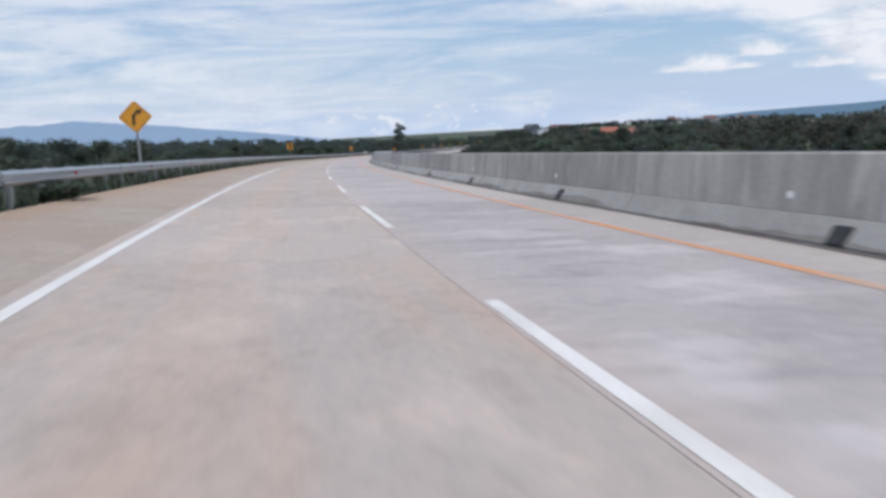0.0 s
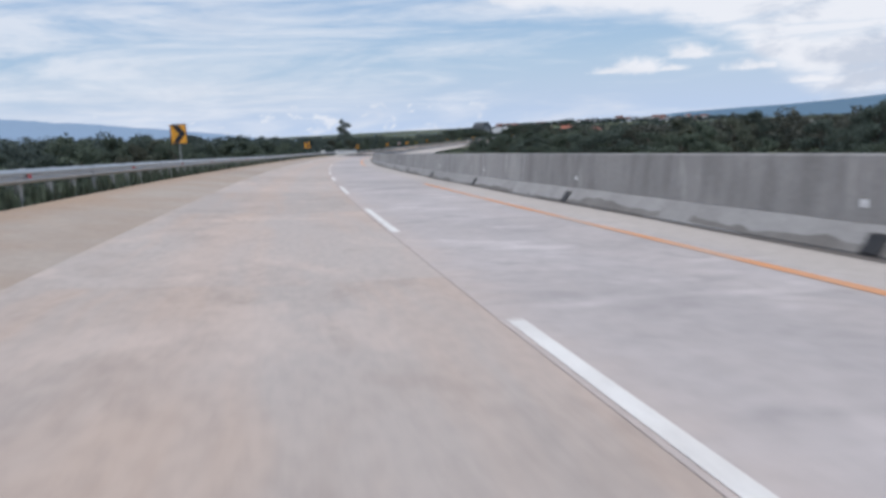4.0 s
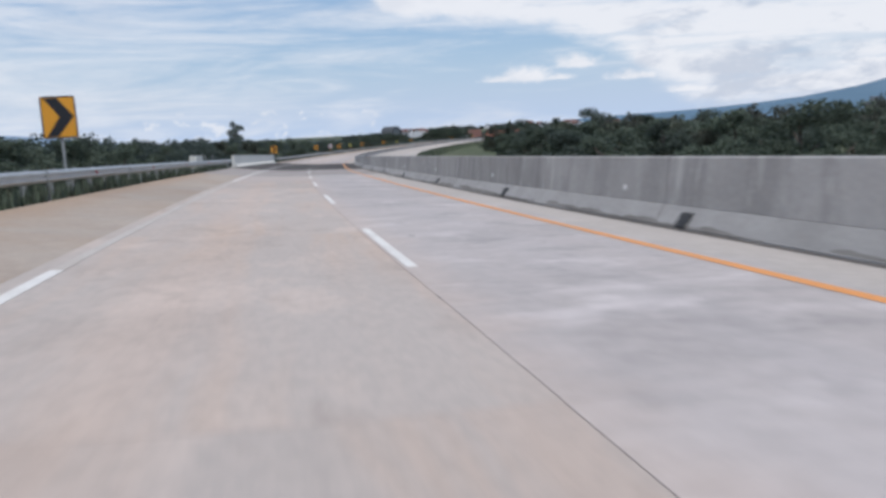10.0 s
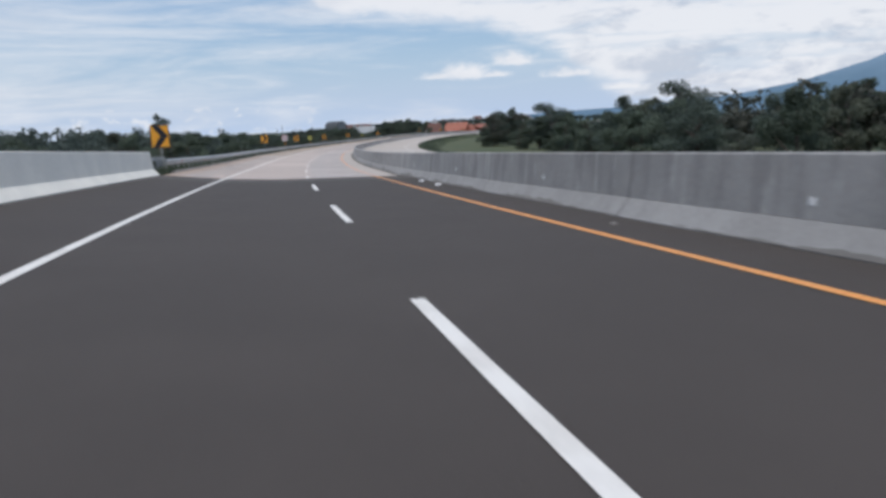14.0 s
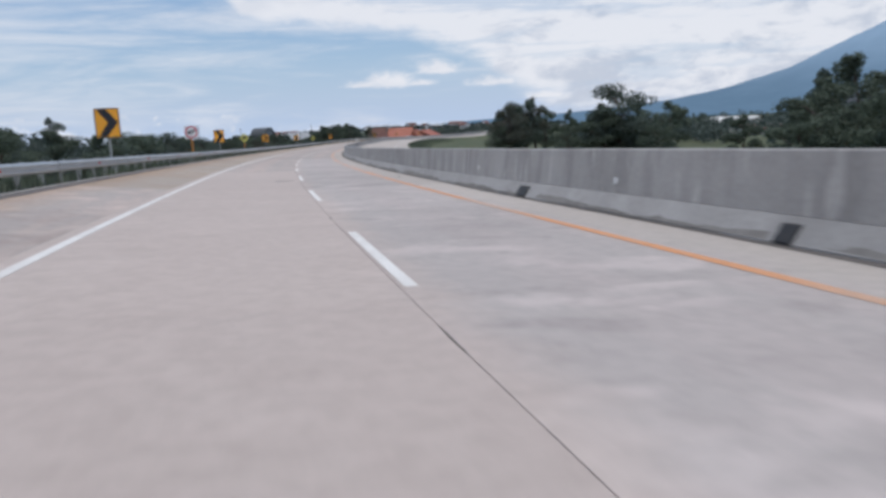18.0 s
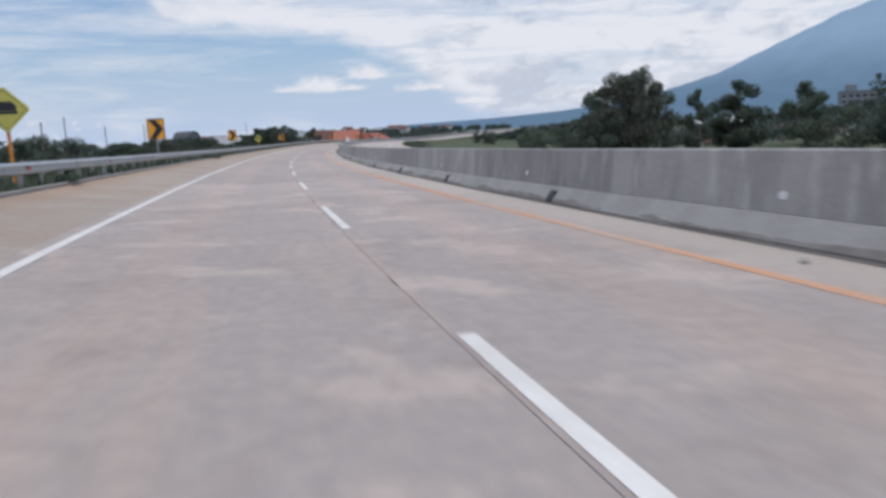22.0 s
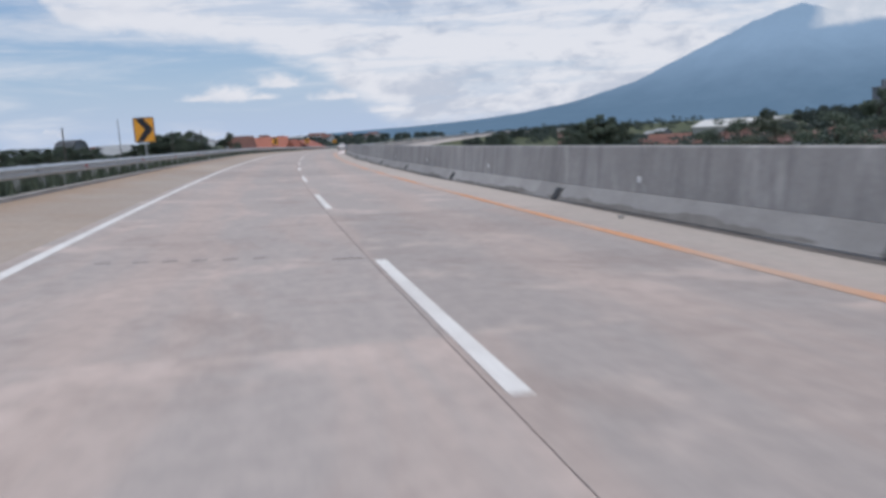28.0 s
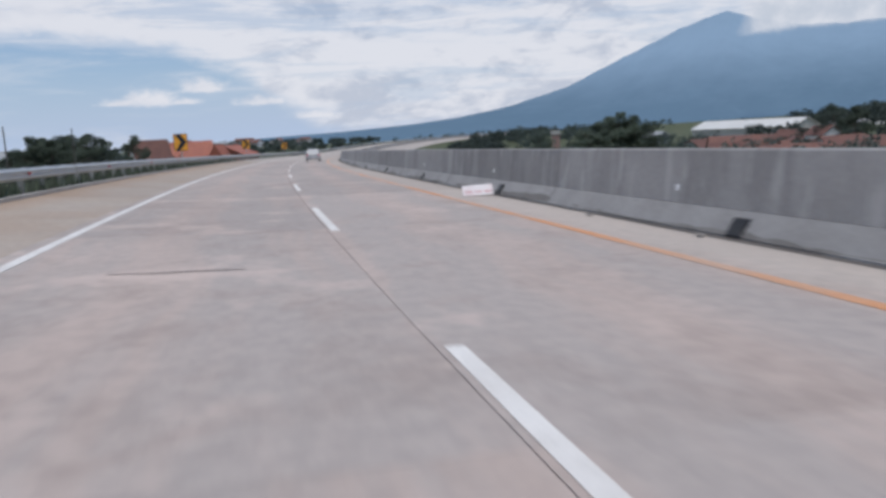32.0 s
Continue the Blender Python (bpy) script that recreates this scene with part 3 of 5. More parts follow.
def ridge(name, points, mat, label, eye=(195.0, 625.0, -14.0), rough=0.06, fold=0.25):
    """A far range: a crest through (azimuth, elevation, distance) seen from the eye, falling to a foot nearer by."""
    az = np.array([p[0] for p in points])
    many = np.arange(az[0], az[-1], 0.25)
    el, dist = np.interp(many, az, [p[1] for p in points]), np.interp(many, az, [p[2] for p in points])
    rows, vs = 16, []
    for a, e, d in zip(many, el, dist):
        top = d * math.tan(radians(e)) + eye[2]
        top += rough * (top + 30) * 0.5 * noise.fractal((a * 0.9, 2.0, 0.3), 0.8, 2.0, 5)
        for r in range(rows):
            f = r / (rows - 1)
            g = noise.fractal((a * 0.35, f * 2.0, 7.7), 0.9, 2.0, 5)
            dd = d * (0.72 + 0.28 * f) + d * 0.05 * fold * g * (1 - f)
            z = -40 + (top + 40) * (f ** 1.25) + (top + 40) * 0.10 * fold * g * f * (1 - f) * 4
            vs.append((eye[0] + dd * math.sin(radians(a)), eye[1] + dd * math.cos(radians(a)), z))
    fs = [(i * rows + j, (i + 1) * rows + j, (i + 1) * rows + j + 1, i * rows + j + 1) for i in range(len(many) - 1) for j in range(rows - 1)]
    return tagged(new(name, mesh(name, vs, fs, mat, smooth=True)), label, "backdrop", kind="structure")


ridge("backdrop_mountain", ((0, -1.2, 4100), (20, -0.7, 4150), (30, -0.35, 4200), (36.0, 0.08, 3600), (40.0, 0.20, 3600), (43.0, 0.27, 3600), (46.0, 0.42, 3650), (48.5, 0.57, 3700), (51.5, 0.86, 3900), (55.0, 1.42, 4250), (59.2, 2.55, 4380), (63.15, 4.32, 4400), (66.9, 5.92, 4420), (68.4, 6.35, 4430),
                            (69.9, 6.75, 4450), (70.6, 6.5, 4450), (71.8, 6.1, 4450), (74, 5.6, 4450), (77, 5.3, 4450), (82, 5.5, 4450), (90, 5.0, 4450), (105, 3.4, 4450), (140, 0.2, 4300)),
      MOUNTAIN, "forested volcano slope under low cloud, blue haze painted in", rough=0.03)
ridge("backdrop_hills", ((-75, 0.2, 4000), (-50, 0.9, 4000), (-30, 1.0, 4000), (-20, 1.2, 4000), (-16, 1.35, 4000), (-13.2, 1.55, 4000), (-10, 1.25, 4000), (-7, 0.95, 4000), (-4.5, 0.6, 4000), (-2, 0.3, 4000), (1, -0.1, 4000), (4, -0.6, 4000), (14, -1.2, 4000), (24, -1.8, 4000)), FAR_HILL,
      "mountain range on the horizon, pale blue haze painted in", eye=(0.0, 60.0, 0.0), rough=0.10)


def summit_cloud():
    """A ragged cloud lying on the far side of the summit, in front of the slope."""
    ex, ey, ez, d = 195.0, 625.0, -14.0, 3150.0
    vs, fs, n, k = [], [], 48, 10
    for i in range(n + 1):
        a = radians(69.0 + 36.0 * i / n)
        for j in range(k + 1):
            e = radians(3.6 + 6.4 * j / k)
            vs.append((ex + d * math.sin(a), ey + d * math.cos(a), ez + d * math.tan(e)))
    for i in range(n):
        fs += [(i * (k + 1) + j, (i + 1) * (k + 1) + j, (i + 1) * (k + 1) + j + 1, i * (k + 1) + j + 1) for j in range(k)]
    return tagged(new("backdrop_cloud", mesh("backdrop_cloud", vs, fs, CLOUD, smooth=True)), "ragged white cloud hanging on the volcano summit", "cloud", kind="structure")


summit_cloud()


# ---- carriageway ----
road = tagged(sweep("road", [(18.0, -0.02), (18.0, -0.5), (-7.1, -0.5), (-7.1, -0.02), (-4.0, -0.02), (-1.5, -0.02)], -60, 1400, 5, JOINT, closed=True), "two-lane concrete motorway carriageway on a long bend", "road", kind="structure")


def slab(s0, s1, us, mat, step=2.5):
    """One pavement slab from s0 to s1 across the offsets us, 2 cm thick over the bed, with open joints round it."""
    f = road_frame((s0 + s1) / 2)
    back = f.inverted()
    n, vs, fs = max(1, int(round((s1 - s0) / step))), [], []
    k = len(us)
    for i in range(n + 1):
        s = s0 + (s1 - s0) * i / n
        vs += [back @ P(s, u(s) if callable(u) else u, 0.0) for u in us]
    for i in range(n):
        fs += [(i * k + j, i * k + j + 1, (i + 1) * k + j + 1, (i + 1) * k + j) for j in range(k - 1)]
    m = len(vs)
    rim = [j for j in range(k)] + [i * k + k - 1 for i in range(1, n + 1)] + [n * k + j for j in range(k - 2, -1, -1)] + [i * k for i in range(n - 1, 0, -1)]
    vs += [vs[r] - Vector((0, 0, 0.06)) for r in rim]
    fs += [(rim[i], m + i, m + (i + 1) % len(rim), rim[(i + 1) % len(rim)]) for i in range(len(rim))]
    part("slab", mesh("slab", vs, fs, mat), road, at=f)


def lane_tone(s, lane):
    if 284 < s < BRIDGE0:
        return STAINED
    if lane == "shoulder":
        return SHOULDER if s < 290 or s > 420 else SLAB_MIXED
    if s < 268:
        return SLAB_WARM if lane == "left" else SLAB_GREY
    if s < 480:
        return (SLAB_MIXED if s > 445 else SLAB_BLEND if s > 350 else SLAB_GREY) if lane == "left" else (SLAB_BLEND if s > 350 else SLAB_GREY)
    if s < 620:
        return SLAB_MIXED
    return SLAB_MIXED


SEAM = ((5, -0.05), (28, 0.01), (51, -0.03), (74, 0.07), (143, -0), (165, 0.01), (187, -0.07), (210, -0.08), (232, 0), (253, -0.07), (275, -0.06), (296, -0.19), (301, -0.2), (304, -0.14), (318, -0.11), (326, 0.05), (353, 0), (381, 0.02), (402, -0.01), (424, 0.01), (445, 0.02), (466, -0.02), (488, -0.01), (509, 0.02), (530, -0.04), (551, -0.1), (614, -0.08), (635, -0.05), (655, -0), (676, 0.06), (696, -0.03))


def seam(s):
    """Offset of the joint between the lanes, which wanders a little."""
    return float(np.interp(s, [a for a, b in SEAM], [b for a, b in SEAM]))


def lay_slabs():
    cuts = list(np.arange(-30, 285, 10.0)) + [292.0, BRIDGE0 + 3.0] + [BRIDGE1] + list(np.arange(364, 800, 10.0))
    for a, b in zip(cuts, cuts[1:]):
        if a >= BRIDGE0 + 2.9 and b <= BRIDGE1 + 0.1:
            continue
        mid = (a + b) / 2
        slab(a + 0.003, b - 0.003, (-7.1, -5.6, -4.322), lane_tone(mid, "shoulder"))
        slab(a + 0.003, b - 0.003, (-4.32, -4.0, -2.8, -1.5, lambda s: seam(s) - 0.004), lane_tone(mid, "left"))
        slab(a + 0.003, b - 0.003, (lambda s: seam(s) + 0.004, 2.0, 3.9, 5.0), lane_tone(mid, "right"))
        slab(a + 0.003, b - 0.003, (5.85, 9.5, 14.0, 18.0), lane_tone(mid, "right"))


lay_slabs()
for _a0, _b0 in ((-60, -30), (794, 1400)):
    _far = sweep("far_slabs", [(18.0, 0.0), (5.0, 0.0), (-1.5, 0.0), (-4.0, 0.0), (-7.1, 0.0)], _a0, _b0, 5, SLAB_MIXED, parent=road)
    tagged(_far, kind="stuff")
DECK = [(18.0, -0.03), (18.0, 0.012), (-1.5, 0.012), (-4.0, 0.012), (-7.1, 0.012), (-7.1, -0.03), (-4.0, -0.03), (-1.5, -0.03)]
tagged(sweep("asphalt_deck", DECK, BRIDGE0 - 1.2, BRIDGE1 - 3.6, 2.5, ASPHALT, closed=True, skew=-0.10), "dark fresh asphalt over the bridge deck", "road", kind="structure")
tagged(sweep("asphalt_deck", [(u, z - 0.0015) for u, z in DECK], BRIDGE1 - 11.0, BRIDGE1, 2.5, ASPHALT, closed=True), "dark asphalt strip at the end of the bridge deck", "road", kind="structure")
JOINT_BAR = [(5.0, 0.008), (5.0, 0.017), (-1.5, 0.017), (-4.0, 0.017), (-7.1, 0.017), (-7.1, 0.008), (-4.0, 0.008), (-1.5, 0.008)]
for _c, _k in ((306.6, -0.30), (350.2, 0.0)):
    tagged(sweep("expansion_joint", JOINT_BAR, _c - 0.22, _c + 0.22, 0.22, JOINT_STRIP, closed=True, skew=_k), "pale mortar strip of a bridge expansion joint", "joint", kind="structure")
tagged(sweep("dirt_strip", [(5.06, 0.004), (4.86, 0.004)], -30, 800, 1.0, DIRT, wobble=0.13), "dark silt lying along the barrier foot", "dirt", kind="structure")


def splash_band():
    """Mud splashed on the barrier's toe: a thin crust with a ragged upper rim."""
    vs, fs = [], []
    n = int((800 + 30) / 0.2)
    for i in range(n + 1):
        s = -30 + 0.2 * i
        h = 0.085 + 0.06 * noise.noise((s * 0.21, 4.4, 0.0)) + 0.05 * noise.noise((s * 0.9, 1.4, 0.0)) + 0.06 * noise.noise((s * 2.6, 9.1, 0.0))
        h += 0.22 * max(0.0, noise.noise((s * 0.32, 6.2, 0.0)) - 0.05) * float(np.interp(s, (-30, 60, 140, 195, 215, 300, 360, 800), (0.5, 0.6, 1.3, 1.3, 0.1, 0.3, 0.7, 0.7)))
        h = min(0.33, max(0.045, h))
        k = 0.205 / 0.305
        vs += [P(s, 5.026, 0.0), P(s, 5.026, 0.03), P(s, 5.044 + k * (h - 0.05), h)]
    for i in range(n):
        fs += [(3 * i, 3 * i + 3, 3 * i + 4, 3 * i + 1), (3 * i + 1, 3 * i + 4, 3 * i + 5, 3 * i + 2)]
    return tagged(new("mud_splash", mesh("mud_splash", vs, fs, SPLASH)), "grey-brown mud splashed along the barrier toe", "dirt", kind="structure")


splash_band()



# ---- road markings ----
def stripe(parent, u0, u1, s0, s1, mat, name="stripe", step=2.5, z=0.005, drift=None):
    us = sorted({u0, u1} | {b for b in (-4.0, -1.5) if u0 < b < u1}, reverse=True)
    return sweep(name, [(u, z) for u in us], s0, s1, step, mat, parent=parent, drift=drift)


edge_line = tagged(new("edge_line"), "painted white edge line, worn thin in places", "road marking", kind="structure")
for _a0, _b0, _m in ((-60, 75, WHITE_PAINT), (165, 208, FAINT_PAINT), (208, 236, WHITE_PAINT), (236, 269, FAINT_PAINT), (269, 301.3, WHITE_PAINT), (301.3, BRIDGE1, WHITE_PAINT), (BRIDGE1, 1400, WHITE_PAINT)):
    stripe(edge_line, -4.12, -3.97, _a0, _b0, _m, z=0.017 if _a0 == 301.3 else 0.005)
median_line = tagged(new("median_line"), "orange line painted along the median shoulder", "road marking", kind="structure")
for _a0, _b0 in ((-60, 124), (172, 300.5), (300.5, BRIDGE1), (BRIDGE1, 1400)):
    _fresh = _a0 == 300.5
    stripe(median_line, 3.52 if _fresh else 3.50, 3.67 if _fresh else 3.69, _a0, _b0, FRESH_ORANGE if _fresh else BRIGHT_ORANGE if _a0 == 172 else ORANGE_PAINT, z=0.020 if _fresh else 0.005, drift=lambda s: float(np.interp(s, (268, 294, 302, 312), (0, -0.15, -0.12, 0))))
lane_line = tagged(new("lane_line"), "broken white line between the two lanes", "road marking", kind="structure")
def dash(far, length, z=0.005):
    """One dash whose far end lies at that place, just right of the seam."""
    w = seam(far - length / 2)
    stripe(lane_line, 0.05 + w, 0.19 + w, far - length, far, WHITE_PAINT, "dash", z=z)


for _i in range(-3, 23):
    dash(6.7 + 13 * _i, 5.8) if _i < 17 else dash(6.55 + 13 * _i, 5.2)
for _e in (305.9, 319.2, 332.1, 345.1):
    dash(_e, 4.9, 0.020)
for _i in range(27, 76):
    dash(6.85 + 13 * _i, 5.2)
far_line = tagged(new("far_carriageway_line"), "white edge line of the opposite carriageway", "road marking", kind="structure")
stripe(far_line, 14.9, 15.05, BRIDGE1, 1400, WHITE_PAINT, step=5)


# ---- median barrier ----
def build_barrier():
    """A ten-metre length of concrete median barrier: wall, toe, drain and reflector."""
    length = 10.022
    whole = new("concrete_barrier")
    wall = [(0.235, 0.36), (0.315, 1.165), (0.335, 1.19), (0.545, 1.19), (0.565, 1.165), (0.645, 0.36)]
    part("wall", loft("wall", wall, length, BARRIER), whole)
    toe = [(0.0, -0.04), (0.0, 0.03), (0.02, 0.05), (0.225, 0.355), (0.655, 0.355), (0.86, 0.05), (0.88, 0.03), (0.88, -0.04)]
    part("toe", loft("toe", toe, length, BARRIER_TOE), whole, "lighter sloping concrete toe")
    # a drain: hooded block a little proud of the toe, blackened as its shaded opening
    rim = [(-0.012, 0.012), (-0.016, 0.05), (0.125, 0.262), (0.20, 0.272), (0.12, 0.012)]
    drain = part("drain", loft("drain", rim, 0.34, DRAIN_DARK), whole, "black block standing in for the shaded drain opening", at=pose(0, 0, 0))
    part("surround", loft("surround", [(-0.004, -0.02), (-0.004, 0.03), (0.015, 0.054), (0.20, 0.33), (0.24, 0.33), (0.24, -0.02)], 0.62, JOINT_PALE), drain, "pale mortar packed round the drain", at=pose(0, 0.17, 0))
    part("grate", loft("grate", [(-0.02, 0.02), (0.05, 0.155), (0.062, 0.15), (0.0, 0.02)], 0.05, DRAIN_DARK), drain)
    # a casting joint: a narrow dark groove filled flush, from the kerb to the cap
    groove = [(-0.002, 0.0), (-0.002, 0.032), (0.018, 0.053), (0.222, 0.357), (0.233, 0.362), (0.312, 1.166), (0.334, 1.192), (0.40, 1.192), (0.40, 0.0)]
    part("joint", loft("joint", groove, 0.035, JOINT_STRIP), whole, "dark casting joint", at=pose(0, -length / 2 + 0.1, 0))
    smear = [(x - 0.0 if x > 0.39 else x + 0.001, z if z < 1.19 else 1.1912) for x, z in groove]
    part("joint_patch", loft("joint_patch", smear, 0.30, JOINT_PALE), whole, "pale mortar smeared over a casting joint", at=pose(0, -length / 2 + 0.3, 0))
    bm = bmesh.new()
    bmesh.ops.create_cube(bm, size=1.0, matrix=Matrix.Diagonal((0.02, 0.10, 0.10, 1)))
    bmesh.ops.bevel(bm, geom=bm.edges[:], offset=0.006, segments=1, affect="EDGES")
    part("reflector", bm_mesh("reflector", bm, WHITE_PLASTIC), whole, "small white reflector", at=pose(0.258, 0.0, 0.59, 0, 6, 0))
    return tagged(whole, "grey cast concrete median barrier length with a drain", "barrier", "median barrier lengths")


BARRIER_U, BARRIER_STEP, REFLECTOR_S = 5.03, 10.03, 220.5
# the drains do not keep step with the reflectors: runs of first place, spacing, count
DRAINS = [a + d * i for a, d, n in ((-33.4, 10.5, 8), (56.9, 10.7, 9), (152.7, 10.65, 14), (305.9, 10.5, 1), (363.7, 10.5, 11), (478.0, 10.57, 14), (625.3, 10.6, 6), (689.3, 10.75, 34)) for i in range(n)]
PATCHES = random.Random(31)
SMALL_DRAINS = ((380, 402), (422, 462))


def set_drain(ob, s):
    """Slides the drain of a barrier length to where the nearest one lies."""
    near = min(DRAINS, key=lambda d: abs(d - s))
    for child in list(ob.children):
        if child.name.startswith("joint_patch"):
            child.matrix_basis = pose(0, PATCHES.choice((-4.75, -4.4, -1.5, 1.9)), 0) @ Matrix.Diagonal((1, PATCHES.uniform(0.5, 1.3), 1, 1))
            if PATCHES.random() < 0.5:
                bpy.data.objects.remove(child)
            continue
        if child.name.startswith("joint"):
            child.matrix_basis = pose(0, random.choice((-4.9, -4.9, -1.7, 1.6)), 0)
            if random.random() < 0.45:
                bpy.data.objects.remove(child)
                continue
        if child.name.startswith("drain"):
            small = any(a < near < b for a, b in SMALL_DRAINS)
            child.matrix_basis = pose(-0.004 if small else 0, max(-4.8, min(4.8, near - s)), 0) @ Matrix.Diagonal((1, 0.75, 0.42, 1) if small else (1, 1, 1, 1))
            if small or PATCHES.random() < 0.35:
                for piece in list(child.children):
                    if piece.name.startswith("surround"):
                        bpy.data.objects.remove(piece)
            if abs(near - s) > 5.2:
                for piece in list(child.children) + [child]:
                    bpy.data.objects.remove(piece)


_first = build_barrier()
_first.matrix_basis = road_frame(REFLECTOR_S, BARRIER_U)
set_drain(_first, REFLECTOR_S)
for _i in range(-26, 78):
    if _i:
        set_drain(copy_thing(_first, road_frame(REFLECTOR_S + BARRIER_STEP * _i, BARRIER_U)), REFLECTOR_S + BARRIER_STEP * _i)
tagged(sweep("far_barrier", [(BARRIER_U + u, z) for u, z in ((0, 0), (0, 0.1), (0.225, 0.355), (0.33, 1.19), (0.55, 1.19), (0.655, 0.355), (0.88, 0.1), (0.88, 0))], REFLECTOR_S + 77.5 * BARRIER_STEP, 1400, 5, BARRIER, closed=True),
       "grey concrete median barrier running on round the bend", "barrier")


# ---- guardrail ----
RAIL_U, BAY = -7.36, 11.0


def build_guardrail():
    """Eleven metres of corrugated guardrail: beam, five posts with spacers, a red reflector."""
    whole = new("guardrail")
    wave = [(0.0, 0.46), (0.03, 0.475), (0.08, 0.53), (0.08, 0.565), (0.01, 0.61), (0.01, 0.64), (0.08, 0.685), (0.08, 0.72), (0.03, 0.77), (0.0, 0.785)]
    section = wave + [(x - 0.006, z) for x, z in reversed(wave)]
    part("beam", loft("beam", section, BAY, GALV), whole, "corrugated galvanised beam")
    post = loft("post", [(-0.15, -0.085), (-0.15, 0.085), (-0.14, 0.085), (-0.14, 0.008), (-0.03, 0.008), (-0.03, 0.085), (-0.02, 0.085), (-0.02, -0.085), (-0.03, -0.085), (-0.03, -0.008), (-0.14, -0.008), (-0.14, -0.085)], 1.25, POST_GALV)
    spacer = box("spacer", (0.10, 0.16, 0.35), POST_GALV, 0.008, at=(0, 0, 0))
    for i in range(5):
        y = -BAY / 2 + 1.1 + 2.2 * i
        p = part("post", post, whole, at=pose(-0.115, y, 0.14, 90, 0, 0))
        part("spacer", spacer, whole, at=pose(-0.085, y, 0.46))
    bm = bmesh.new()
    bmesh.ops.create_cube(bm, size=1.0, matrix=Matrix.Diagonal((0.03, 0.17, 0.12, 1)))
    bmesh.ops.bevel(bm, geom=bm.edges[:], offset=0.012, segments=2, affect="EDGES")
    red = bm_mesh("reflector", bm, RED)
    part("reflector", red, whole, "red reflector", at=pose(0.055, 0.0, 0.625))
    return tagged(whole, "galvanised corrugated steel guardrail bay with a red reflector", "guardrail", "guardrail bays")


_rail = build_guardrail()
_rail.matrix_basis = road_frame(-32.3, RAIL_U)
for _c in list(np.arange(-21.3, 298.5, BAY)) + list(np.arange(362.6, 1000, BAY)):
    copy_thing(_rail, road_frame(_c, RAIL_U))
tagged(sweep("far_guardrail", [(RAIL_U, 0.46), (RAIL_U + 0.08, 0.55), (RAIL_U + 0.02, 0.62), (RAIL_U + 0.08, 0.70), (RAIL_U, 0.785), (RAIL_U - 0.03, 0.62)], 994, 1400, 5, GALV, closed=True), "galvanised guardrail running on round the bend", "guardrail")
kerb = tagged(new("kerb"), "low rough concrete kerb under the guardrail", "kerb", kind="structure")
for _c in np.arange(358, 800, 6.0):
    sweep("kerb_stone", [(-7.06, -0.03), (-7.07, 0.09), (-7.10, 0.11), (-7.27, 0.11), (-7.29, -0.03)], _c + 0.01, _c + 5.99, 3, KERB, closed=True, parent=kerb)


# ---- bridge parapet ----
parapet = tagged(new("parapet"), "pale new concrete bridge parapet with sloping foot", "parapet")
_sec = [(-7.08, -0.06), (-7.09, 0.04), (-7.35, 0.34), (-7.45, 1.17), (-7.47, 1.19), (-7.68, 1.19), (-7.70, 1.16), (-7.75, -0.4), (-7.10, -0.4)]
for _k, (_a0, _b0) in enumerate(((306.8, 317.4), (317.43, 329.8), (329.83, 342.2), (342.23, 353.2))):
    sweep("panel", _sec, _a0, _b0, 3, PARAPET, closed=True, parent=parapet)
pier = tagged(new("concrete_end_block"), "pale concrete end block behind the guardrail", "wall")
_sec = [(-10.2, -1.2), (-10.2, 1.25), (-10.25, 1.3), (-10.75, 1.3), (-10.8, 1.25), (-10.8, -1.2)]
sweep("block", _sec, 301.0, 305.2, 2, PARAPET, closed=True, parent=pier)
for _c in (306.2, 311.5):
    _slim = tagged(new("marker_post"), "slim grey post behind the guardrail end", "post", "slim posts before the bridge")
    part("shaft", rod("shaft", 0.045, 0.045, 2.6, POST_GALV), _slim, at=stand(_c, -10.1, z=-1.3))
    part("cap", rod("cap", 0.05, 0.02, 0.05, POST_GALV), _slim, at=stand(_c, -10.1, z=1.3))
fence = tagged(new("bridge_end_fence"), "short grey steel panel fence past the bridge parapet", "fence")
for _i in range(6):
    part("fence_panel", box("fence_panel", (0.04, 1.12, 0.75), POST_GALV, 0.01), fence, at=stand(355.0 + 1.2 * _i, -8.1, z=0.15))
    part("fence_post", box("fence_post", (0.08, 0.08, 1.2), POST_GALV, 0.01), fence, at=stand(354.4 + 1.2 * _i, -8.1, z=-0.2))


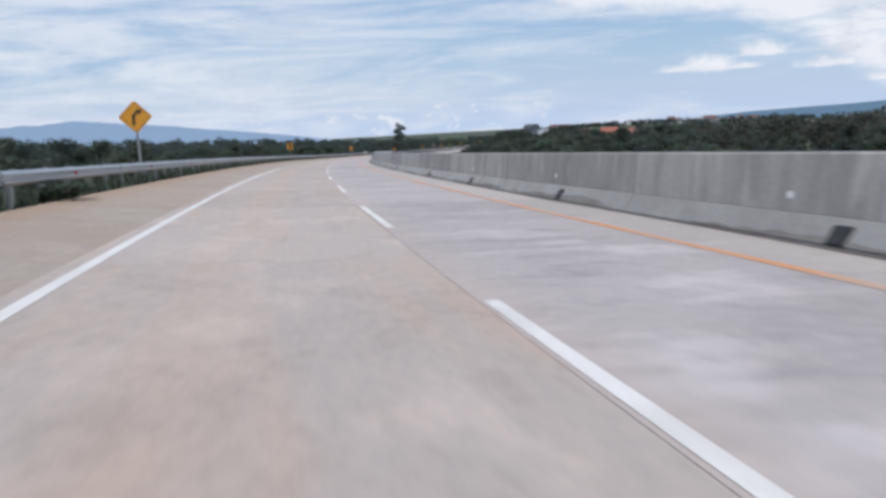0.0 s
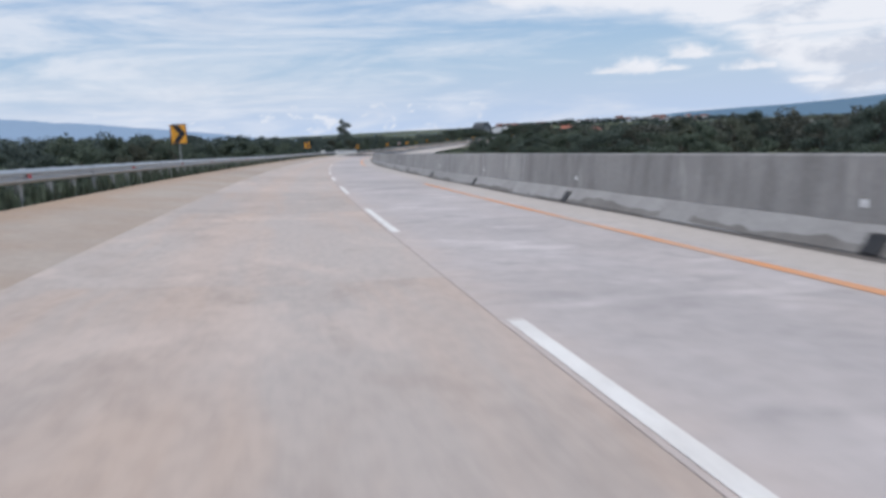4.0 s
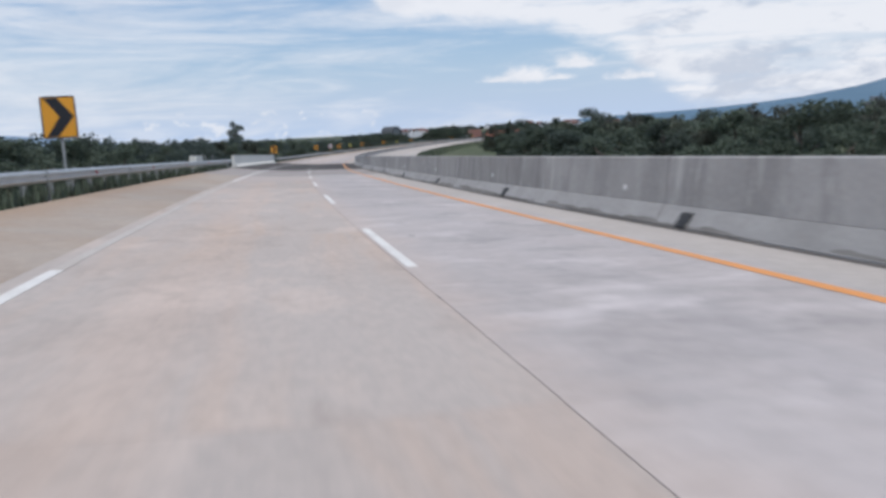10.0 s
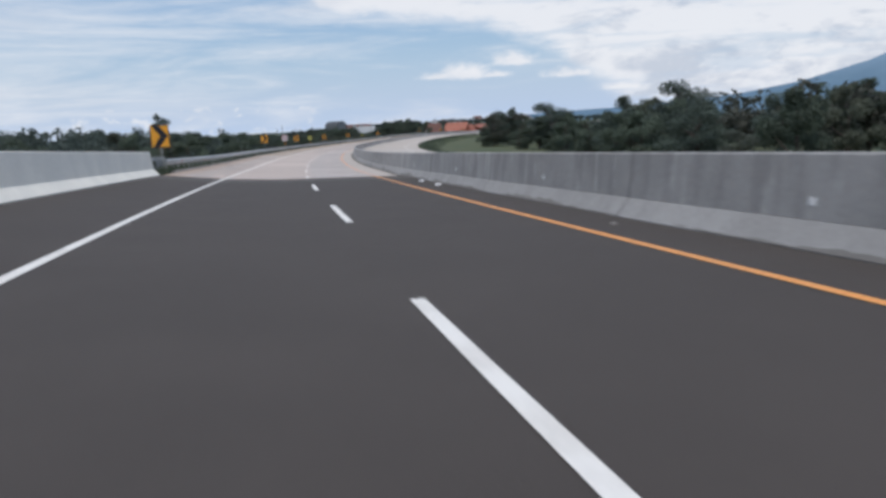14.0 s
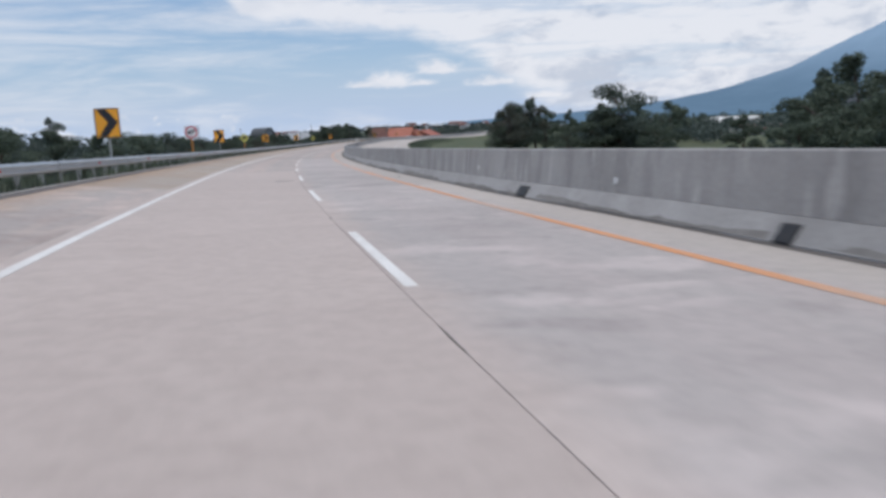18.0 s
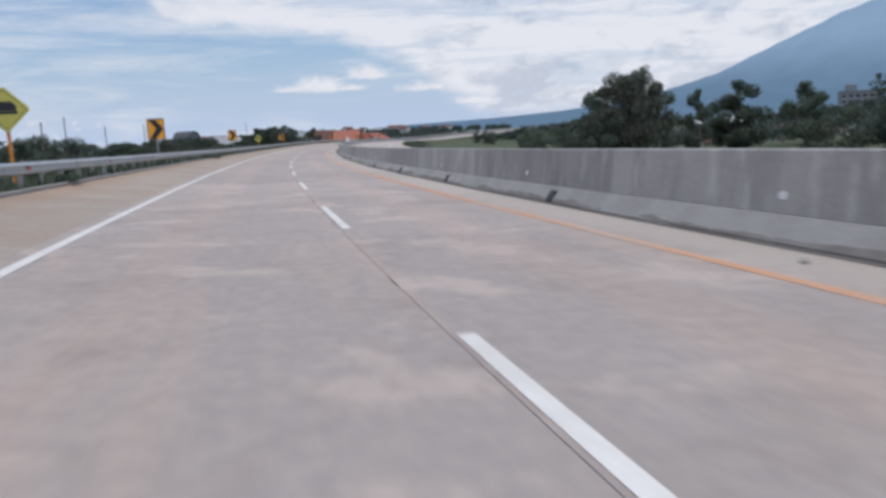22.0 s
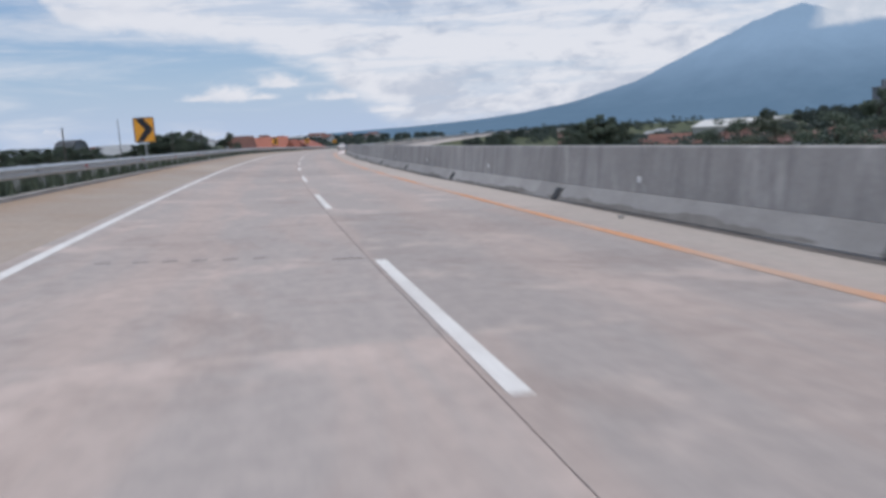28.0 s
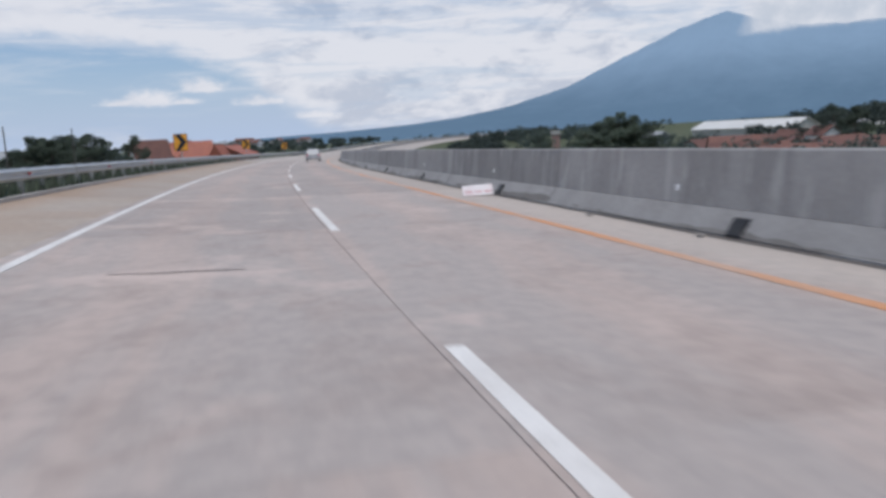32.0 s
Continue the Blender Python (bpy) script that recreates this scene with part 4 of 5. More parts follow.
# ---- signs ----
def chevron(height=2.62):
    whole = new("chevron_sign")
    w, h, r = 0.52, 0.65, 0.04
    outline = [(-w, -h + r), (-w + r, -h), (w - r, -h), (w, -h + r), (w, h - r), (w - r, h), (-w + r, h), (-w, h - r)]
    plate = part("plate", prism("plate", outline, 0.02, SIGN_AMBER), whole, "amber reflective plate", at=pose(0, 0, height))
    b = [(-0.40, -0.59), (-0.06, -0.59), (0.45, 0.02), (0.0, 0.59), (-0.40, 0.59), (0.02, 0.02)]
    part("arrow", prism("arrow", b, 0.004, SIGN_BLACK), plate, "black chevron arrow", at=pose(0, -0.005, 0))
    e = 0.022
    for i, (x0, z0, sx, sz) in enumerate(((0, h - e, w - r, e), (0, -h + e, w - r, e), (w - e, 0, e, h - r), (-w + e, 0, e, h - r))):
        part("border", prism("border", [(x0 - sx, z0 - sz), (x0 + sx, z0 - sz), (x0 + sx, z0 + sz), (x0 - sx, z0 + sz)], 0.003, SIGN_BLACK), plate, "dark border strip", at=pose(0, -0.004, 0))
    part("post", rod("post", 0.045, 0.045, height + 1.2, POST_GALV), whole, "galvanised tube post", at=pose(0, 0.07, -0.8))
    part("bracket", box("bracket", (0.5, 0.05, 0.05), POST_GALV, 0.006), whole, at=pose(0, 0.045, height + 0.3))
    part("bracket", box("bracket", (0.5, 0.05, 0.05), POST_GALV, 0.006), whole, at=pose(0, 0.045, height - 0.35))
    return tagged(whole, "amber and black chevron bend sign on a steel post", "road sign", "chevron signs")


_sign = chevron()
_places = ((146.3, -9.6, 2.63), (252.8, -8.0, 2.48), (360.0, -8.0, 2.18), (434.4, -8.0, 2.38), (482.4, -8.0, 2.36), (534.4, -8.0, 2.38), (585.2, -8.0, 2.46), (652.7, -7.75, 2.21), (754.3, -8.0, 2.05), (806.0, -7.95, 2.3), (858.0, -7.95, 2.3))
for _k, (_c, _u, _up) in enumerate(_places):
    _m = stand(_c, _u, turn=random.uniform(-4, 4) + 3, z=_up - 2.70)
    if _k:
        copy_thing(_sign, _m)
    else:
        _sign.matrix_basis = _m


def diamond(side, sheet, post_mat, symbol, height, label):
    whole = new("warning_sign")
    d, r = side / math.sqrt(2), 0.05
    outline = [(-d + r, -r), (-r, -d + r), (r, -d + r), (d - r, -r), (d - r, r), (r, d - r), (-r, d - r), (-d + r, r)]
    plate = part("plate", prism("plate", outline, 0.02, sheet), whole, at=pose(0, 0, height))
    for sx, sz in ((1, 1), (1, -1), (-1, 1), (-1, -1)):
        a, b, k = (sx * (d - 0.10), 0.0), (0.0, sz * (d - 0.10)), 0.97
        q = [a, b, (b[0] * k, b[1] * k), (a[0] * k, a[1] * k)]
        if sx * sz < 0:
            q.reverse()
        part("border", prism("border", q, 0.003, SIGN_BLACK), plate, "thin black border", at=pose(0, -0.004, 0))
    for s in symbol:
        part("symbol", prism("symbol", s, 0.004, SIGN_BLACK), plate, "black symbol", at=pose(0, -0.005, 0))
    part("post", rod("post", 0.05, 0.05, height + 0.9, post_mat), whole, at=pose(0, 0.07, -0.8))
    return tagged(whole, label, "road sign")


TURN = ([(-0.14, -0.34), (-0.02, -0.34), (-0.02, 0.02), (0.08, 0.12), (0.0, 0.20), (-0.14, 0.06)], [(0.02, 0.06), (0.10, 0.16), (0.16, 0.08), (0.30, 0.28), (0.04, 0.30), (0.02, 0.22), (-0.04, 0.14)])
TRUCK = ([(-0.32, -0.12), (0.32, -0.12), (0.32, -0.05), (-0.32, -0.05)], [(-0.28, -0.04), (0.28, -0.04), (0.30, 0.10), (0.17, 0.22), (-0.12, 0.22), (-0.26, 0.10)])
diamond(0.98, SIGN_AMBER, POST_GALV, TURN, 2.72, "amber diamond sign with a right-bend arrow").matrix_basis = stand(35.2, -8.0, turn=4)
diamond(0.92, SIGN_YELLOW, POST_ORANGE, TRUCK, 2.25, "yellow diamond warning sign on an orange post").matrix_basis = stand(506.5, -7.95, turn=4)
diamond(0.92, SIGN_YELLOW, POST_ORANGE, TRUCK, 2.4, "yellow diamond warning sign beyond the guardrail").matrix_basis = stand(617.0, -7.95, turn=8, z=-0.42)


def limit_sign():
    whole = new("speed_limit_sign")
    w = 0.5
    plate = part("plate", prism("plate", [(-w, -w), (w, -w), (w, w), (-w, w)], 0.02, SIGN_WHITE), whole, "square white plate", at=pose(0, 0, 2.4))
    n = 40
    ring = [(0.48 * math.cos(2 * math.pi * i / n), 0.48 * math.sin(2 * math.pi * i / n)) for i in range(n)]
    inner = [(0.38 * x / 0.48, 0.38 * z / 0.48) for x, z in ring]
    vs = [(x, -0.004, z) for x, z in ring] + [(x, -0.004, z) for x, z in inner] + [(x, 0.0, z) for x, z in ring]
    fs = [(i, (i + 1) % n, n + (i + 1) % n, n + i) for i in range(n)] + [(i, 2 * n + i, 2 * n + (i + 1) % n, (i + 1) % n) for i in range(n)]
    part("ring", mesh("ring", vs, fs, SIGN_RED), plate, "red ring", at=pose(0, -0.002, 0))

    def words(text, size, x, z):
        c = bpy.data.curves.new("number", "FONT")
        c.body, c.size, c.align_x, c.align_y, c.extrude, c.offset = text, size, "CENTER", "CENTER", 0.002, 0.012
        c.materials.append(SIGN_BLACK)
        part("lettering", c, plate, "black lettering", at=pose(x, -0.007, z, 90, 0, 0))

    words("40", 0.46, -0.09, -0.03)
    words("km", 0.18, 0.21, 0.12)
    part("post", rod("post", 0.055, 0.055, 3.0, POST_ORANGE), whole, "orange painted post", at=pose(0, 0.08, -0.7))
    return tagged(whole, "white speed limit sign with a red ring", "road sign")


limit_sign().matrix_basis = stand(463.2, -7.98, turn=4)


def median_sign():
    whole = new("sign_back")
    part("plate", prism("plate", [(-0.23, 0), (0.23, 0), (0.23, 0.52), (-0.23, 0.52)], 0.02, SIGN_WHITE), whole, "pale sign plate", at=pose(0, 0, 1.5))
    part("post", rod("post", 0.03, 0.03, 2.1, WOOD_POLE), whole, "thin dark post", at=pose(0, 0.05, -0.1))
    return tagged(whole, "pale plate sign on a thin post behind the median barrier", "road sign")


median_sign().matrix_basis = stand(581.0, 6.25, turn=6)


def road_board():
    whole = new("fallen_board")
    part("board", prism("board", [(-0.42, 0), (0.38, 0.02), (0.40, 0.40), (-0.41, 0.37)], 0.03, BOARD), whole, "white board with faded red bars", at=pose(0, 0, 0.02, -48, 0, 0))
    for x in (-0.26, 0.0, 0.25):
        part("bar", prism("bar", [(x - 0.09, 0.12), (x + 0.09, 0.12), (x + 0.09, 0.17), (x - 0.09, 0.17)], 0.004, PINK), whole, "faded red bar", at=pose(0, -0.006, 0.02, -48, 0, 0))
    part("foot", box("foot", (0.7, 0.06, 0.05), BOARD, 0.01), whole, at=pose(0, 0.26, 0.0))
    return tagged(whole, "dirty white board leaning on the median shoulder", "board")


road_board().matrix_basis = stand(710.5, 4.45, turn=-6)


# ---- trees ----
def tube(path, radii, sides=7):
    """Verts and faces of a tapering limb along a path."""
    vs, fs = [], []
    for i, (p, r) in enumerate(zip(path, radii)):
        p = Vector(p)
        d = (Vector(path[min(i + 1, len(path) - 1)]) - Vector(path[max(i - 1, 0)])).normalized()
        q = d.to_track_quat("Z", "Y")
        vs += [p + q @ Vector((r * math.cos(2 * math.pi * j / sides), r * math.sin(2 * math.pi * j / sides), 0)) for j in range(sides)]
    for i in range(len(path) - 1):
        fs += [(i * sides + j, i * sides + (j + 1) % sides, (i + 1) * sides + (j + 1) % sides, (i + 1) * sides + j) for j in range(sides)]
    return vs, fs


def leaves(rng, clumps, count, size):
    """Small bent leaf sprays scattered through clumps (x, y, z, radius): verts and faces."""
    cl = np.array(clumps)
    wt = cl[:, 3] ** 2
    pick = rng.choice(len(cl), count, p=wt / wt.sum())
    v = rng.normal(size=(count, 3))
    v /= np.linalg.norm(v, axis=1)[:, None]
    rad = cl[pick, 3] * rng.uniform(0.45, 1.08, count) ** 0.7
    c = cl[pick, :3] + v * rad[:, None] * np.array([1, 1, 0.78])
    a = rng.normal(size=(count, 3))
    a[:, 2] *= 0.5
    a /= np.linalg.norm(a, axis=1)[:, None]
    b = np.cross(a, v + rng.normal(scale=0.38, size=(count, 3)))
    b /= np.linalg.norm(b, axis=1)[:, None] + 1e-9
    k = size * rng.uniform(0.6, 1.35, count)[:, None]
    pts = np.stack([c - a * k, c + a * k * 0.7 + b * k * 0.68 - v * k * 0.1, c + a * k * 0.7 - b * k * 0.68], 1).reshape(-1, 3)
    return pts.tolist(), [(3 * i, 3 * i + 1, 3 * i + 2) for i in range(count)]


def build_tree(seed, height, spread, low, clumps, count, size, leaf, name="tree", label="broad-leaved tree with a dense dark crown", lean=0.0):
    rng = np.random.default_rng(seed)
    whole = new(name)
    top = height * 0.72
    path = [(lean * f * f + rng.normal(0, 0.12) * f, rng.normal(0, 0.12) * f, top * f - 0.5 * (f == 0)) for f in (0, 0.25, 0.5, 0.75, 1.0)]
    r0 = 0.028 * height
    vs, fs = tube(path, [r0 * 1.3, r0, r0 * 0.75, r0 * 0.5, r0 * 0.2])
    cl = []
    for i in range(clumps):
        a = 2 * math.pi * (i / clumps * 2.618 + rng.uniform(-0.08, 0.08))
        f = (i + 0.5) / clumps
        z = height * (low + (0.93 - low) * f)
        wide = spread * (math.sin(math.pi * min(1, 0.22 + 0.72 * f)) ** 0.8) * rng.uniform(0.45, 1.0)
        r = spread * rng.uniform(0.24, 0.42) * (1.1 - 0.35 * f)
        c = (wide * math.cos(a) + lean * f, wide * math.sin(a), min(z, height - r * 0.78), r)
        cl.append(c)
        if i % 2 == 0:
            zb = min(top * 0.95, max(height * low * 0.7, c[2] - wide * 0.8))
            tv, tf = tube([(lean * (zb / height) ** 2, 0, zb), (c[0] * 0.55, c[1] * 0.55, (zb + c[2]) / 2 + 0.2), c[:3]], [r0 * 0.42, r0 * 0.26, r0 * 0.08], 5)
            fs += [tuple(q + len(vs) for q in face) for face in tf]
            vs += tv
    part("trunk", mesh("trunk", vs, fs, BARK, smooth=True), whole)
    lv, lf = leaves(rng, cl, count, size)
    part("crown", mesh("crown", lv, lf, leaf), whole)
    return tagged(whole, label, "tree")


TREES = [build_tree(11, 10.0, 4.6, 0.16, 30, 8200, 0.165, LEAF_DARK, label="tall spreading tree with layered dark foliage"),
         build_tree(12, 9.0, 3.4, 0.12, 24, 6800, 0.155, LEAF, label="rounded broad-leaved tree with dense foliage"),
         build_tree(13, 10.0, 3.3, 0.30, 18, 4300, 0.17, LEAF_DARK, label="open-crowned tree with ragged branches", lean=0.9),
         build_tree(14, 7.0, 3.6, 0.05, 20, 5600, 0.145, LEAF, label="low bushy tree reaching to the ground"),
         build_tree(15, 10.0, 2.0, 0.66, 26, 3000, 0.14, LEAF_DARK, label="thin tall tree with a small tufted crown")]
_used = set()


def plant(kind, at, height, turn, wide=1.0, group=""):
    """Sets one of the trees on a spot with its own height."""
    k = height / (10.0, 9.0, 10.0, 7.0, 10.0)[kind]
    ob = TREES[kind]
    m = Matrix.Translation(at) @ pose(0, 0, 0, 0, 0, turn)
    if kind in _used:
        ob = copy_thing(ob, m)
    else:
        _used.add(kind)
        ob.matrix_basis = m
    ob.scale = (k * wide, k * wide, k)
    if group:
        tagged(ob, group=group)
    return ob


def soil(s, u):
    p = spot(s, u, 0)
    z = float(ground_height(np.array([p.x]), np.array([p.y]))[0])
    return Vector((p.x, p.y, z - 0.15))


def plant_top(kind, s, u, top, wide=1.0, group="", turn=None):
    """A tree at s, u whose top stands that high over the road there."""
    at = soil(s, u)
    zr = line(s)[2]
    plant(kind, at, max(3.0, zr + top - at.z), random.uniform(0, 360) if turn is None else turn, wide, group)


# single trees beyond the far carriageway
for _k, _c, _u, _t, _w in ((0, 540, 55.5, 9.6, 1.25), (1, 537, 52, 5.0, 1.3), (3, 546, 60, 3.5, 1.4), (2, 509, 77.7, 9.3, 0.9), (0, 474, 72.6, 10.9, 1.15), (1, 464, 61, 7.2, 1.25), (1, 486, 77, 8.3, 1.2), (3, 470, 52, 4.0, 1.4), (1, 493, 68, 6.8, 1.1), (1, 478, 62, 8.6, 1.0), (1, 552, 63, 5.5, 1.0), (3, 545, 47, 2.6, 1.0), (0, 580, 41.5, 8.0, 0.92), (0, 587, 43, 8.8, 0.92), (2, 592, 49.5, 10.4, 0.8), (0, 590, 47, 9.0, 0.8), (1, 597, 53, 7.2, 0.85), (1, 596, 59, 6.6, 0.5), (3, 578, 39, 3.2, 0.9), (0, 607, 46.5, 7.0, 0.62), (1, 601, 68, 7.9, 0.95), (1, 599, 66.5, 5.5, 0.9),
                           (1, 624, 93, 8.2, 0.9), (1, 634, 98, 7.0, 1.0), (3, 662, 56, 1.8, 1.2), (3, 690, 52, 1.6, 1.2), (3, 655, 46, 1.4, 1.3), (3, 676, 50, 1.8, 1.3), (3, 706, 54, 1.8, 1.3), (1, 668, 62, 3.0, 1.2), (1, 500, 60, 2.4, 1.0), (3, 512, 52, 1.4, 1.0), (1, 490, 64, 3.0, 1.0), (3, 526, 58, 2.0, 1.1),
                           (1, 962, 85, 8.2, 1.15), (1, 954, 80, 6.6, 1.2), (1, 968, 90, 7.0, 1.2), (3, 972, 92, 5.0, 1.6), (3, 960, 82, 4.4, 1.5), (1, 946, 76, 4.6, 1.2), (3, 938, 72, 3.0, 1.4), (1, 904, 138, 5.6, 0.9), (1, 797, 131, 7.8, 1.0), (0, 953, 152, 6.9, 0.9), (0, 830, 40, 2.6, 0.8), (1, 842, 43, 2.8, 0.7), (3, 850, 45, 2.0, 1.0)):
    plant_top(_k, _c, _u, _t, _w, "trees beyond the far carriageway")
# the belt of trees behind the median, dense up to the river
for _i in range(150):
    _c = random.uniform(30, 466)
    _u = float(np.interp(_c, (200, 330, 380, 466), (27, 33, 37, 41)))
    _u += (77 - _u) * random.random() ** 1.4
    _t = float(np.interp(_c, (30, 120, 220, 300, 340, 400, 430, 466), (0.7, 1.6, 2.4, 2.6, 2.9, 3.5, 4.0, 3.6))) + random.choice((0.3, -0.2, -0.8, -1.6, -2.6)) + random.uniform(-0.4, 0.4) + float(np.interp(_c, (60, 260, 300, 400), (0.03, 0.07, 0.056, 0.056))) * (_u - 27)
    plant_top(random.choice((0, 1, 1, 2, 3)), _c, _u, _t, random.uniform(0.85, 1.35), "tree belt behind the median")
for _i in range(16):
    plant_top(3, 56 + 16.5 * _i, 29.5 + 4 * ((_i * 7) % 3), 0.5 + 0.5 * ((_i * 5) % 4), 1.35, "tree belt behind the median", turn=47 * _i)
# trees left of the road, below the embankment
for _i in range(120):
    _c = random.uniform(40, 760)
    _u = -random.uniform(24, 60)
    _t = float(np.interp(_c, (0, 142, 256, 382, 443, 556, 620, 662, 760), (4.8, 5.4, 5.6, 5.8, 5.4, 5.4, 4.4, 2.4, 1.0))) + random.choice((0.6, 0.3, -0.5, -2.2)) + 0.07 * (-_u - 40)
    plant_top(random.choice((0, 1, 1, 1, 3)), _c, _u, _t, random.uniform(0.8, 1.3), "trees below the embankment")
for _k, _c, _u, _t in ((4, 208, -48, 5.0), (4, 330, -70, 4.2), (2, 560, -66, 4.0), (4, 610, -50, 3.6), (0, 128, -52, 3.4), (3, 898, -53, 1.4)):
    plant_top(_k, _c, _u, _t, 1.0, "trees below the embankment")
for _k in range(len(TREES)):
    if _k not in _used:
        plant_top(_k, 300 + _k, -90, 1.0)


def plant_at(kind, x, y, top, wide=1.0, group=""):
    """A tree at a place of the plain whose top stands at that height."""
    z = float(ground_height(np.array([float(x)]), np.array([float(y)]))[0]) - 0.2
    plant(kind, Vector((x, y, z)), max(4.0, top - z), random.uniform(0, 360), wide, group)


for _k, _x0, _y0, _z0, _w in ((1, 344, 965, -8.9, 1.1), (1, 352, 975, -9.4, 1.1), (1, 360, 985, -10.2, 1.2), (0, 366, 994, -8.6, 0.9), (1, 372, 1000, -8.8, 1.1), (1, 380, 1008, -7.9, 1.0), (1, 390, 1018, -8.1, 1.0), (0, 399, 1027, -7.6, 0.9), (1, 348, 958, -10.5, 1.2), (1, 362, 923, -10.8, 0.8), (1, 408, 1034, -10.0, 0.8)):
    plant_at(_k, _x0, _y0, _z0 + 1.3, _w, "tree clump before the orange halls")


for _i in range(22):
    _a = math.radians(15.2 + 0.46 * _i)
    _r = 430 + 27 * (_i % 3)
    _low = 21.0 < math.degrees(_a) < 23.2
    plant_at((1, 3, 0)[_i % 3] if not _low else 3, 174 + _r * math.sin(_a), 596 + _r * math.cos(_a), -13.9 + _r * math.tan(math.radians(-0.42 if _low else 0.26 if math.degrees(_a) < 20 else 0.12)) + random.uniform(-0.6, 0.4), 1.3, "trees below the embankment")
plant_at(2, 155, 1012, 9.5, 0.8, "trees below the embankment")


def woods(name, label, spots, count, size, leaf, seed):
    """Far woods: hundreds of crowns joined as one."""
    rng = np.random.default_rng(seed)
    vs, fs = [], []
    for (p, h, w) in spots:
        cl = [(p.x + rng.uniform(-0.7, 0.7) * w, p.y + rng.uniform(-0.7, 0.7) * w, p.z + h * rng.uniform(0.3, 0.85), w * rng.uniform(0.35, 0.6)) for _ in range(5)]
        lv, lf = leaves(rng, cl, count, size * w / 3.5)
        fs += [tuple(q + len(vs) for q in face) for face in lf]
        vs += lv
    return tagged(new(name, mesh(name, vs, fs, leaf)), label, "woods", kind="stuff")


def wood_row(s_range, u, top, step, seed, deep=12.0, w_range=(3.2, 5.2)):
    """A belt of crowns along the road whose tops stand about that high over the road, one height or pairs of (s, height)."""
    rng = random.Random(seed)
    tops = top if isinstance(top, tuple) else ((0, top),)
    out, s = [], s_range[0]
    while s < s_range[1]:
        at = soil(s, u + rng.uniform(-deep, deep))
        out.append((at, max(3.5, line(s)[2] + float(np.interp(s, [a for a, b in tops], [b for a, b in tops])) + min(1.0, rng.gauss(0, 1.2)) + rng.choice((-0.6, 0.0, 0.0, 1.1)) - at.z), rng.uniform(*w_range)))
        s += step * rng.uniform(0.6, 1.4)
    return out


woods("woods", "dark green woods below the embankment", wood_row((-10, 660), -66, ((0, 6.8), (142, 8.0), (256, 9.0), (382, 9.4), (443, 8.4), (556, 8.2), (660, 5.6)), 2.8, 5) + wood_row((0, 680), -96, ((0, 8.5), (250, 10.8), (400, 11), (560, 10), (680, 6.4)), 3.0, 6) + wood_row((-10, 600), -44, ((0, 1.5), (142, 2.4), (400, 3.2), (556, 2.2), (600, 0.5)), 4.2, 16, 6), 240, 0.42, LEAF_FAR, 1)
woods("woods", "distant dark woodland on the flat plain", wood_row((40, 1100), -150, ((0, 11), (300, 13.5), (560, 12), (700, 5.5), (830, 2.6), (890, -1.2), (1100, -1.5)), 4.0, 7, 20, (4, 6.5)) + wood_row((100, 1400), -240, ((0, 12), (400, 16), (650, 15), (800, 6.0), (880, 2.0), (930, -1.5)), 5.0, 17, 30, (4.5, 7.5)) + wood_row((100, 1500), -400, ((0, 14), (500, 19), (750, 18), (900, 8), (1000, 4), (1080, 0)), 7.0, 27, 40, (6, 9)), 150, 0.66, LEAF_FAR, 2)
woods("woods", "low scrub and trees left of the road", wood_row((640, 980), -62, ((640, 2.8), (690, 2.0), (705, -1.4), (860, -1.4), (900, 1.0)), 4.5, 8, 14) + wood_row((660, 900), -112, ((660, 4.0), (720, 1.4), (800, -0.4), (900, -1.5)), 5.0, 18, 18), 190, 0.45, LEAF_FAR, 12)
woods("woods", "woods behind the tree belt", wood_row((20, 300), 95, ((20, 2.0), (150, 3.0), (300, 4.4)), 3.4, 9, 18) + wood_row((30, 480), 130, ((0, 2.2), (150, 4.0), (240, 5.6), (480, 8.0)), 3.6, 19, 22) + wood_row((300, 470), 80, ((300, 5.0), (330, 5.4), (370, 6.0), (420, 6.6), (470, 6.4)), 3.0, 29, 14), 200, 0.45, LEAF_FAR, 3)
woods("woods", "scrub and trees before the village", wood_row((430, 700), 98, 1.0, 4.0, 10, 14, (2.6, 4.4)) + wood_row((640, 1010), 82, ((640, 0.2), (720, -1.2), (800, -2.6), (890, -3.6), (1010, -3.6)), 4.6, 20, 12, (2.4, 4.0)) + wood_row((660, 1100), 118, ((660, 1.0), (740, -0.6), (880, -2.4), (940, -3.4), (1100, -3.4)), 5.0, 30, 16, (2.8, 4.6)), 200, 0.38, LEAF_FAR, 4)
woods("woods", "dark hedges and trees beyond the village", wood_row((840, 1300), 215, ((840, 4.0), (1000, 5.0), (1300, 6.0)), 4.0, 51, 22, (3.4, 5.6)) + wood_row((900, 1250), 165, 0.6, 9.0, 52, 18, (2.8, 4.4)) + wood_row((930, 1300), 38, ((930, -1.6), (1000, 0.6), (1080, 2.2), (1300, 3.0)), 4.0, 53, 7, (2.2, 3.6)), 170, 0.5, LEAF_FAR, 24)
woods("woods", "trees between the village roofs", wood_row((600, 960), 190, 4.0, 6.0, 11, 36, (3.4, 5.5)) + wood_row((500, 980), 270, 7.0, 6.0, 21, 40, (4, 6.5)) + wood_row((1000, 1450), 260, 9.0, 5.0, 31, 24, (4, 6.5)), 120, 0.75, LEAF_FAR, 14)
